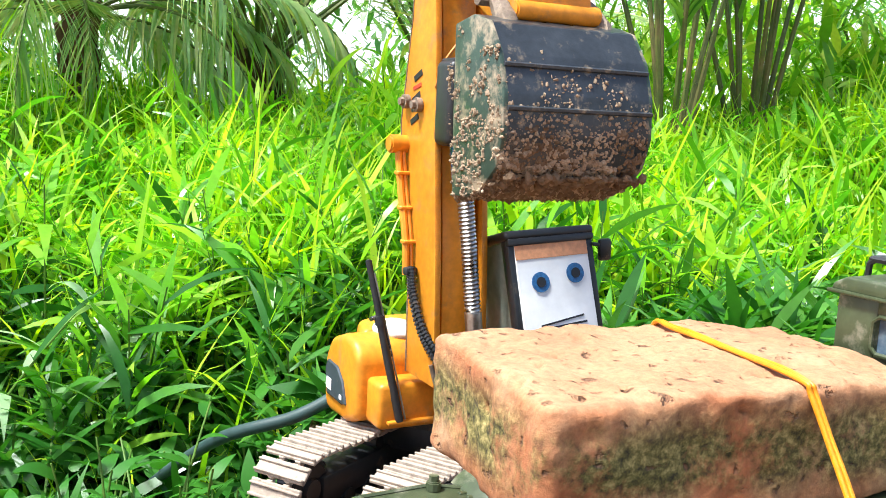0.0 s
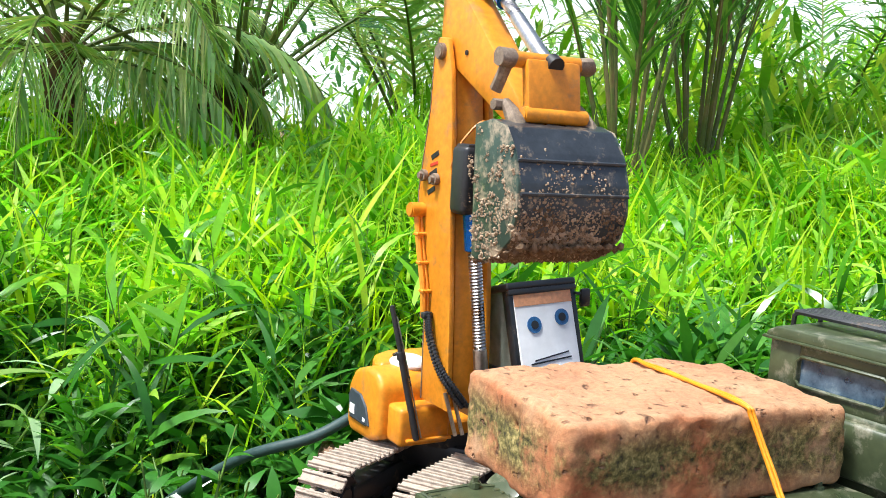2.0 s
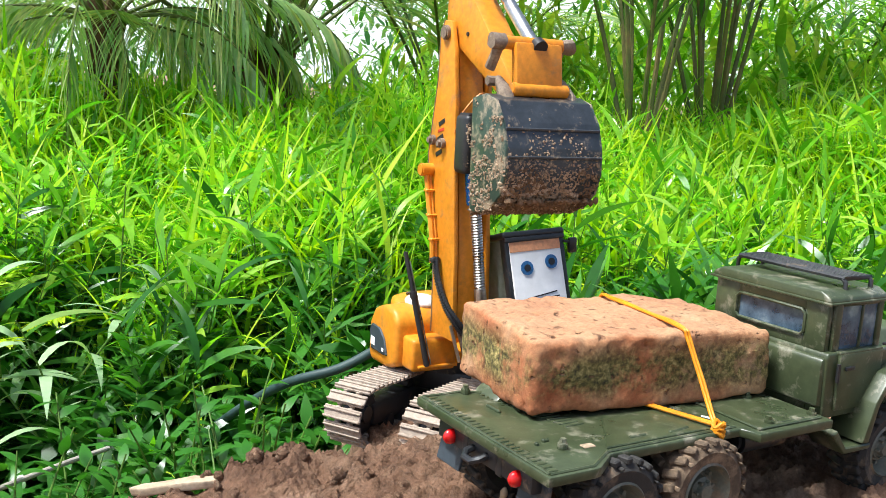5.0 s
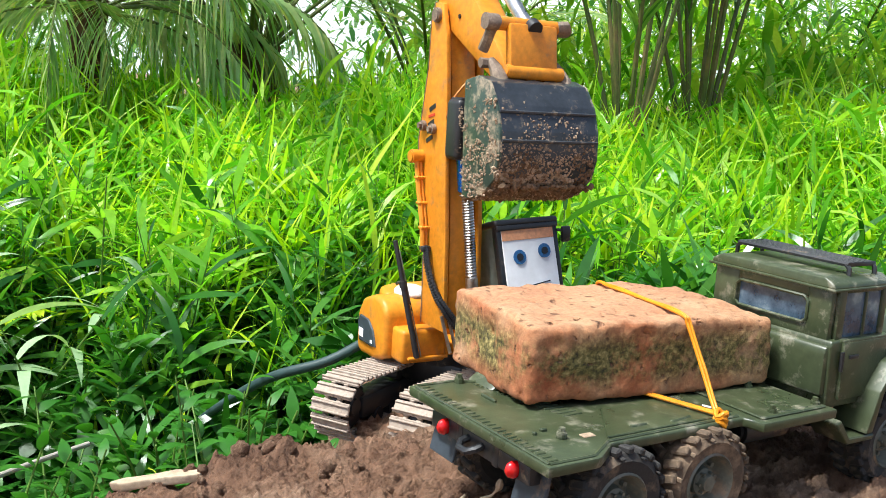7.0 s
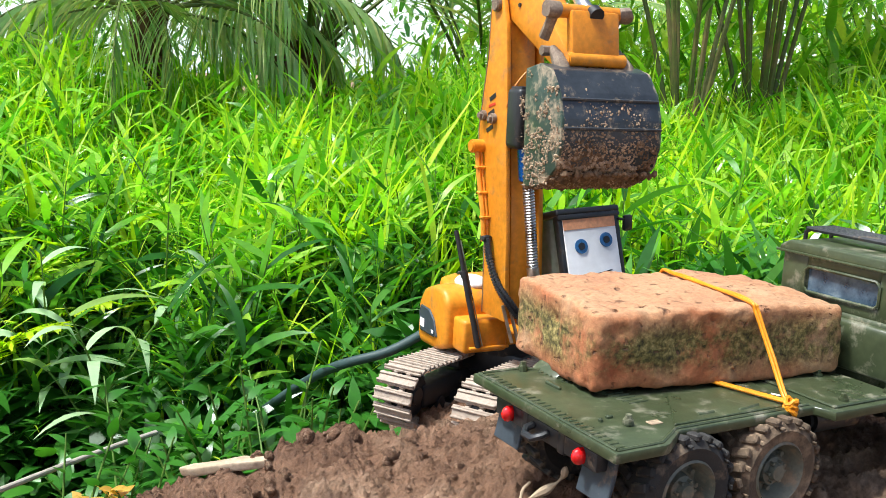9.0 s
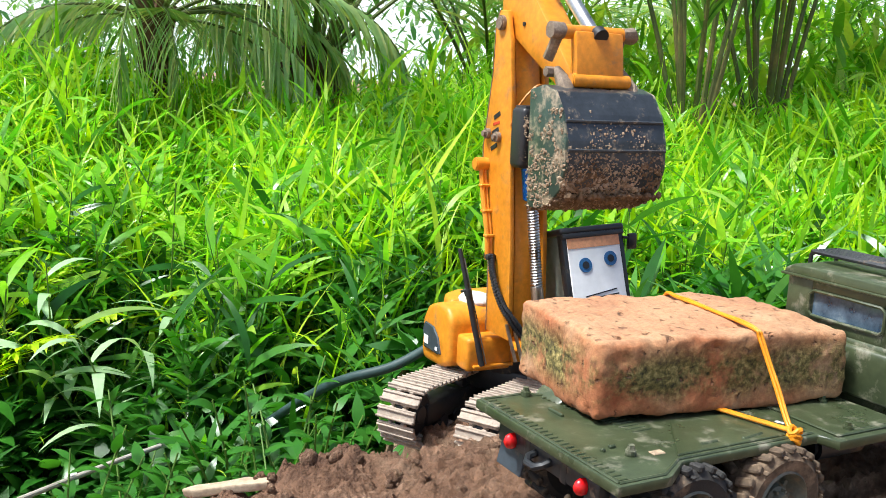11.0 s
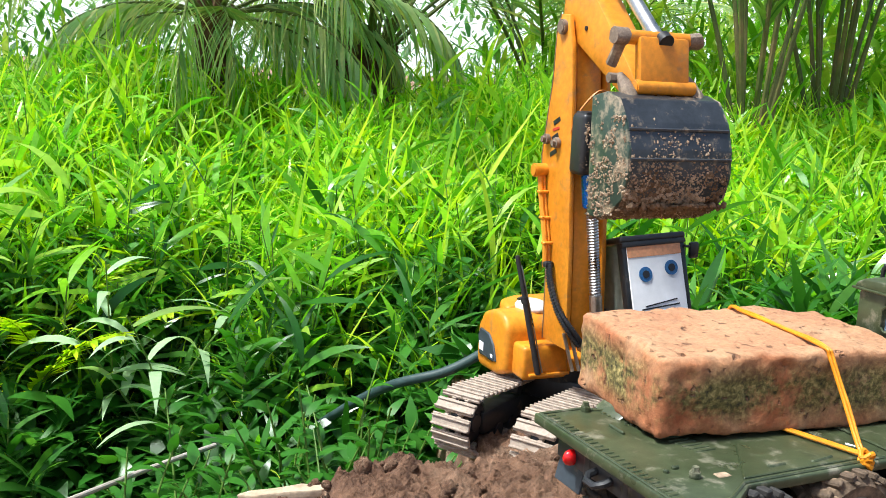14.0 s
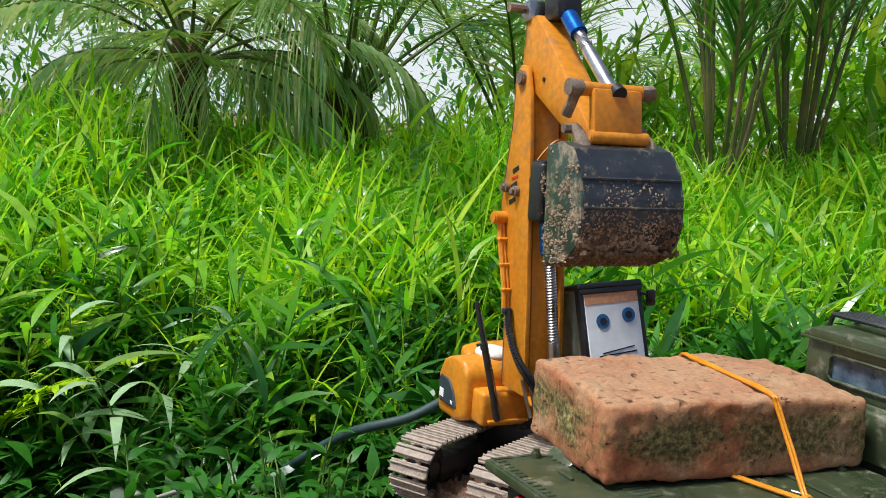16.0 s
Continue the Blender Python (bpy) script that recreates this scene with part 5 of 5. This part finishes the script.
# ---------- palms ----------
def frond(parent, crown, az, lean, droop, length, leaflet, material, count=46, petiole=0.30, thick=0.06, hang=0.8, name="frond", rib=None):
    """A feather leaf: a bent midrib with two rows of narrow leaflets. The midrib is the part, the leaflets belong to it."""
    segs = 26
    pts = []
    p = Vector(crown)
    for k in range(segs + 1):
        th = lean + droop * (k / segs) ** 1.5
        pts.append(p.copy())
        p += Vector((math.cos(az) * math.sin(th), math.sin(az) * math.sin(th), math.cos(th))) * (length / segs)
    mid = part(name, tube(pts, thick, 6, radii=[thick * (1.3 - 1.15 * k / segs) for k in range(segs + 1)]), rib or M_PETIOLE, parent)
    arr = np.array([tuple(q) for q in pts])
    f = np.repeat(petiole + (1 - petiole) * (np.arange(count) + 0.5) / count, 2) * segs
    f = np.clip(f + RNG.normal(0, 0.12, len(f)), 0, segs - 0.01)
    i = f.astype(int)
    g = (f - i)[:, None]
    root = arr[i] * (1 - g) + arr[i + 1] * g
    sgn = np.tile([-1.0, 1.0], count)
    fr = f / segs
    a2 = az + sgn * (1.15 - 0.55 * fr) + RNG.normal(0, 0.10, len(f))
    shape = np.sin(np.pi * np.clip((fr - petiole) / (1 - petiole) * 0.80 + 0.16, 0, 1))
    ln = leaflet * (0.45 + 0.65 * shape) * RNG.uniform(0.85, 1.1, len(f))
    th = lean + droop * fr ** 1.5 + 0.25 + RNG.normal(0, 0.14, len(f))
    v, fa = blades(root, a2, th, RNG.uniform(0.5, 1.2, len(f)) * hang, ln, np.full(len(f), 0.10) * RNG.uniform(0.8, 1.25, len(f)), 5, "blade", twist=sgn * 0.5)
    ob = new("leaf_blade", raw("leaf_blade", v, fa, material))
    ob.parent = mid
    return mid


def build_palm(name, x, y, z, label, trunk_r, trunk_h, fronds, material, length, leaflet, bare=0.30, thick=0.06, rib=None, count=46):
    t = thing(name, x, y, z, 0, label, "palm tree", "oil palms behind the grass")
    b = bmesh.new()
    prof = [(trunk_r * 1.25, 0.0), (trunk_r * 1.1, trunk_h * 0.4), (trunk_r * 1.2, trunk_h * 0.8), (trunk_r * 0.7, trunk_h)]
    lathe(prof, Matrix.Identity(4), 20, bm=b)
    rough_up(b, trunk_r * 0.18, 1.6, x)
    part("trunk", b, M_BARK, t, "rough brown trunk with old leaf bases")
    for k in range(26):                        # old leaf bases
        a = k * 2.4
        w = trunk_h * (0.35 + 0.6 * (k / 26))
        p0 = Vector((math.cos(a) * trunk_r * 0.9, math.sin(a) * trunk_r * 0.9, w))
        p1 = p0 + Vector((math.cos(a) * 0.35, math.sin(a) * 0.35, 0.9))
        part("leaf_base", tube([p0, p0 + (p1 - p0) * 0.5, p1], 0.2, 6, radii=[0.22, 0.17, 0.06]), M_BARK, t)
    for az, lean, droop, f in fronds:
        frond(t, (math.cos(radians(az)) * trunk_r * 0.5, math.sin(radians(az)) * trunk_r * 0.5, trunk_h * 0.92), radians(az), radians(lean), radians(droop), length * f, leaflet, material, count, bare, thick, rib=rib)
    return t


def build_palms():
    r = random.Random(3)
    ring = [(k * 137.5 % 360, 12 + 2.6 * k, 25 + 3.2 * k, r.uniform(0.85, 1.1)) for k in range(18)]
    build_palm("palm_tree", 2.1, 23.6, -1.5, "oil palm with a brown trunk and tall dark fronds", 0.62, 5.4, ring, M_PALM, 15.0, 3.2)
    for x, y, n in ((11.4, 17.4, 10), (14.4, 18.4, 10)):
        ring = [(k * 137.5 % 360, 2 + 1.15 * k, 10 + 3.6 * k, r.uniform(0.8, 1.1)) for k in range(n)]
        build_palm("palm_tree", x, y, -1.6, "oil palm with many upright green-brown stalks", 0.42, 2.6, ring, M_PALM, 17.0, 2.6, 0.28, 0.065, M_STALK, 52)
    ring = [(k * 137.5 % 360, 15 + 3.6 * k, 75 + 3.0 * k, r.uniform(0.8, 1.1)) for k in range(19)]
    ring += [(k * 137.5 % 360, 70 + 4 * k, 85, r.uniform(0.5, 0.75)) for k in range(6)]
    build_palm("palm_tree", -2.4, 22.6, -1.5, "young palm with arching pale grey-green fronds", 0.20, 6.4, ring, M_PALMGREY, 8.0, 2.0, 0.2, 0.05, None, 50)
    ring = [(k * 137.5 % 360, 15 + 3.0 * k, 40 + 3.0 * k, r.uniform(0.85, 1.1)) for k in range(14)]
    build_palm("palm_tree", 9.0, 26.5, -1.5, "palm with loose light-green fronds in the distance", 0.4, 3.5, ring[:9], M_PALMGREY, 12.0, 2.8)
    build_palm("palm_tree", -12.0, 30.0, -1.5, "dark palm in the distance", 0.6, 4.5, ring[:8], M_PALM, 16.0, 3.2)
    build_palm("palm_tree", 27.0, 27.0, -1.5, "dark spreading palm in the distance", 0.5, 3.5, ring[:9], M_PALM, 15.0, 3.2)


build_palms()


# ---------- far woods ----------
def build_woods():
    n = 580
    d = RNG.uniform(42, 85, n)
    s = RNG.uniform(-0.95, 0.95, n) * d
    cx, cy = plan(s, d)
    cz = RNG.uniform(-3, 26, n) * RNG.random(n) ** 0.6
    m = 55
    root = np.repeat(np.stack([cx, cy, cz], 1), m, 0) + RNG.normal(0, 1.0, (n * m, 3)) * np.array([1.7, 1.7, 1.4])
    k = len(root)
    ln = RNG.uniform(0.5, 1.3, k)
    v, f = blades(root, RNG.random(k) * math.tau, RNG.uniform(0.4, 2.2, k), RNG.uniform(-0.3, 0.8, k), ln, ln * 0.35, 2, "ovate")
    stuff("far_woods", v, f, M_WOODS, "dark tangled woods with bright gaps of sky", "trees")


build_woods()


def build_thicket():
    """Light green scrub between the palms."""
    n = 760
    d = RNG.uniform(30, 44, n)
    s = np.where(RNG.random(n) < 0.6, RNG.uniform(0.05, 0.85, n), RNG.uniform(-0.85, 0.1, n)) * d
    cx, cy = plan(s, d)
    cz = -2.5 + RNG.random(n) * (4.6 + 3.6 * smooth01(-2, 8, s) + 1.5 * np.sin(s * 0.7))
    m = 40
    root = np.repeat(np.stack([cx, cy, cz], 1), m, 0) + RNG.normal(0, 1.0, (n * m, 3)) * np.array([0.9, 0.9, 0.8])
    k = len(root)
    ln = RNG.uniform(0.5, 1.5, k)
    v, f = blades(root, RNG.random(k) * math.tau, RNG.uniform(0.2, 1.6, k), RNG.uniform(0.0, 1.0, k), ln, ln * RNG.uniform(0.1, 0.28, k), 3, "lance")
    stuff("thicket", v, f, M_THICKET, "light green scrub and saplings between the palms", "undergrowth")


build_thicket()


# ---------- small things on the mound and in the grass ----------
def build_plank():
    x, y = -2.10, 2.02
    b = prism([(-0.40, -0.02), (-0.30, 0.05), (0.1, 0.09), (0.38, 0.07), (0.42, 0.0), (0.2, -0.06), (-0.3, -0.07)], 0.0, 0.075, "z", 0.015, 2)
    bmesh.ops.subdivide_edges(b, edges=list(b.edges), cuts=2, use_grid_fill=True)
    rough_up(b, 0.02, 8)
    ob = part("wood_chip", b, M_WOOD, None)
    ob.matrix_basis = pose(x * DM, y * DM, float(ground_z(x, y)) * DM + 0.0015, 0, -7, -12)
    tagged(ob, "pale dry splinter of wood lying on the soil", "wood chip")


build_plank()


def build_twig():
    pts = spline([(-0.72, 0.22, 0.06), (-0.55, 0.20, 0.10), (-0.42, 0.20, 0.12), (-0.32, 0.17, 0.20), (-0.2, 0.10, 0.30), (-0.14, 0.04, 0.40), (-0.13, 0.02, 0.48)], 26)
    b = tube(pts, 0.03, 8, radii=[0.03 + 0.012 * math.sin(k * 0.9) - 0.0006 * k for k in range(26)])
    tube(spline([pts[10], pts[10] + Vector((0.05, 0.06, 0.08)), pts[10] + Vector((0.10, 0.05, 0.14))], 8), 0.01, 6, bm=b)
    tube(spline([pts[13], pts[13] + Vector((0.10, -0.03, 0.0)), pts[13] + Vector((0.16, -0.02, -0.06))], 8), 0.009, 6, bm=b)
    tube(spline([pts[1], pts[1] + Vector((-0.02, -0.08, -0.05)), pts[1] + Vector((0.02, -0.13, -0.1))], 8), 0.009, 6, bm=b)
    rough_up(b, 0.008, 12)
    tagged(part("dry_twig", b, M_WOOD, None), "grey dry twig leaning on the truck's tail", "twig")


build_twig()


def build_clods():
    rng = np.random.default_rng(21)
    base = []
    for k in range(4):
        b = bmesh.new()
        bmesh.ops.create_icosphere(b, subdivisions=2, radius=1.0)
        for v in b.verts:
            v.co *= 1 + 0.45 * noise.noise(v.co * 1.4 + Vector((k * 7.0, 0, 0))) + 0.2 * noise.noise(v.co * 3.1 + Vector((0, k * 5.0, 0)))
        me = bpy.data.meshes.new("clod")
        bmesh.ops.scale(b, vec=(DM, DM, DM), verts=b.verts)
        for f in b.faces:
            f.smooth = True
        b.to_mesh(me)
        b.free()
        me.materials.append(M_SOIL)
        base.append(me)
    for k in range(760):
        x, y = rng.uniform(-3.6, 0.4), rng.uniform(-0.6, 2.7)
        if y > 2.15 + 0.15 * max(0, -0.9 - x) and x < -0.5:
            continue
        if x > -0.55 and y < 1.0:
            continue
        r = 0.012 + 0.058 * rng.random() ** 5
        ob = new("clod", base[k % 4])
        ob.matrix_basis = Matrix.LocRotScale((x * DM, y * DM, (float(ground_z(x, y)) + r * 0.2) * DM), Euler(rng.uniform(0, 6, 3)), Vector((r * rng.uniform(0.8, 1.5), r * rng.uniform(0.8, 1.3), r * rng.uniform(0.6, 0.9))))
        ob.parent = ground
        ob.matrix_parent_inverse = Matrix.Identity(4)


build_clods()


def build_pipe():
    pts = spline([(-1.5, 9.4, -3.0), (-1.15, 7.4, -1.7), (-0.62, 5.7, -0.62), (0.0, 5.2, -0.27), (0.48, 5.2, -0.04), (1.1, 5.4, 0.2)], 40)
    tagged(part("dark_pipe", tube(pts, 0.060, 12), M_PIPE, None), "dark grey pipe running through the undergrowth", "pipe")
    pts = spline([(-6.6, 2.9, -1.62), (-5.2, 3.86, -1.45), (-3.35, 5.5, -1.42), (-2.6, 6.3, -1.5)], 30)
    tagged(part("pale_pole", tube(pts, 0.032, 10), M_POLE, None), "thin pale pole lying in the undergrowth", "pole")


build_pipe()


def build_plant(name, x, y, z, label, category, group, stems, height, leaf_len, leaf_wide, per, material, shape, lean=0.35, droop=0.9, seed=0):
    """A single plant: bent stems, each with its own leaves as parts."""
    rng = np.random.default_rng(seed)
    t = thing(name, x, y, z, 0, label, category, group)
    for k in range(stems):
        az = rng.uniform(0, math.tau)
        l0, dr = abs(rng.normal(lean * 0.6, 0.15)), rng.uniform(0.1, 0.5)
        h = height * rng.uniform(0.7, 1.1)
        p, pts = Vector((rng.normal(0, 0.08), rng.normal(0, 0.08), 0)), []
        for i in range(9):
            pts.append(p.copy())
            th = l0 + dr * i / 8
            p += Vector((math.cos(az) * math.sin(th), math.sin(az) * math.sin(th), math.cos(th))) * (h / 8)
        stem = part("stem", tube(pts, 0.02, 6, radii=[0.024 - 0.0018 * i for i in range(9)]), M_STEM, t)
        for i in range(per):
            f = (0.35 + 0.65 * (i + 0.5) / per) * 7.9
            j = int(f)
            root = pts[j] + (pts[j + 1] - pts[j]) * (f - j) if j < 8 else pts[8]
            ln = leaf_len * rng.uniform(0.7, 1.2)
            v, fa = blades(np.array([tuple(root)]), np.array([az + i * 2.5 + rng.normal(0, 0.3)]), np.array([rng.normal(0.9, 0.2)]), np.array([droop * rng.uniform(0.6, 1.3)]), np.array([ln]), np.array([ln * leaf_wide]), 7, shape, twist=np.array([rng.normal(0, 0.25)]))
            ob = new("leaf", raw("leaf", v, fa, material))
            ob.parent = stem
    return t


def build_plants():
    rng = np.random.default_rng(8)
    for k in range(18):                         # yellowing seedlings at the mound's foot
        x, y = -4.2 + 0.075 * k + rng.normal(0, 0.05), 1.85 + rng.normal(0, 0.16)
        build_plant("seedling", x, y, float(ground_z(x, y)) - 0.03, "small seedling with yellow and orange leaves" if k % 3 else "small seedling with fresh green leaves", "seedling", "seedlings by the soil", 1, 0.42, 0.19, 0.55, 6, M_YELLOW if k % 3 else M_FERN, "ovate", seed=k)
    spots = [(-1.1, 4.5), (-0.85, 4.9), (-1.3, 3.7), (-1.2, 5.0), (-1.5, 4.9), (-1.75, 5.1), (-1.0, 4.7), (-2.1, 5.2), (-1.5, 4.3), (-1.0, 4.0), (-1.1, 5.2), (-0.6, 5.6), (-2.0, 4.6), (-2.8, 4.4), (-3.6, 4.6), (-3.0, 5.4), (-1.8, 5.8), (-3.9, 9.6), (-3.3, 9.0), (-2.6, 9.8), (-1.9, 8.6), (-1.0, 9.4), (-0.2, 9.6), (0.5, 10.2), (-4.6, 9.2), (-5.2, 8.4), (-1.4, 7.6), (-2.4, 7.4), (0.2, 8.6), (6.5, 10.5), (5.2, 11.2), (7.6, 10.4)]
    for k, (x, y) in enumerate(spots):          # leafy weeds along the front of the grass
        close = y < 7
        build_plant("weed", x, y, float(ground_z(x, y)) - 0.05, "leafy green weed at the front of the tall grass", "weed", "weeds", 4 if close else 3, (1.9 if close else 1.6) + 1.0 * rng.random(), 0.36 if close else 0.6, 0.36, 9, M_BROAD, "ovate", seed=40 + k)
    spots = [(-3.9, 9.0), (-2.4, 10.2), (-1.0, 10.6), (0.4, 11.2), (1.6, 11.9), (-4.8, 9.8), (-2.9, 8.2), (0.6, 9.9), (2.6, 12.4), (-1.8, 11.2), (9.4, 9.6), (7.2, 11.6)]
    for k, (x, y) in enumerate(spots):          # canes with long pale drooping leaves
        build_plant("cane", x, y, float(ground_z(x, y)) - 0.05, "tall cane with long pale drooping leaves", "cane", "canes", 2, 3.6 + 0.9 * rng.random(), 1.15, 0.13, 7, M_PALE if k % 2 == 0 else M_LANCE, "lance", droop=1.5, seed=80 + k)
    for k, (x, y) in enumerate([(-5.0, 10.6), (-5.6, 9.6)]):
        t = thing("fern", x, y, float(ground_z(x, y)) + 0.0, 0, "yellow-green fern with feathery leaves", "fern", "ferns")
        for i in range(6):
            frond(t, (0, 0, 0.4), i * 1.05 + 0.3, 0.25 + 0.05 * i, 0.9, 3.4, 0.42, M_FERN, count=34, petiole=0.25, thick=0.02, hang=0.3)


build_plants()
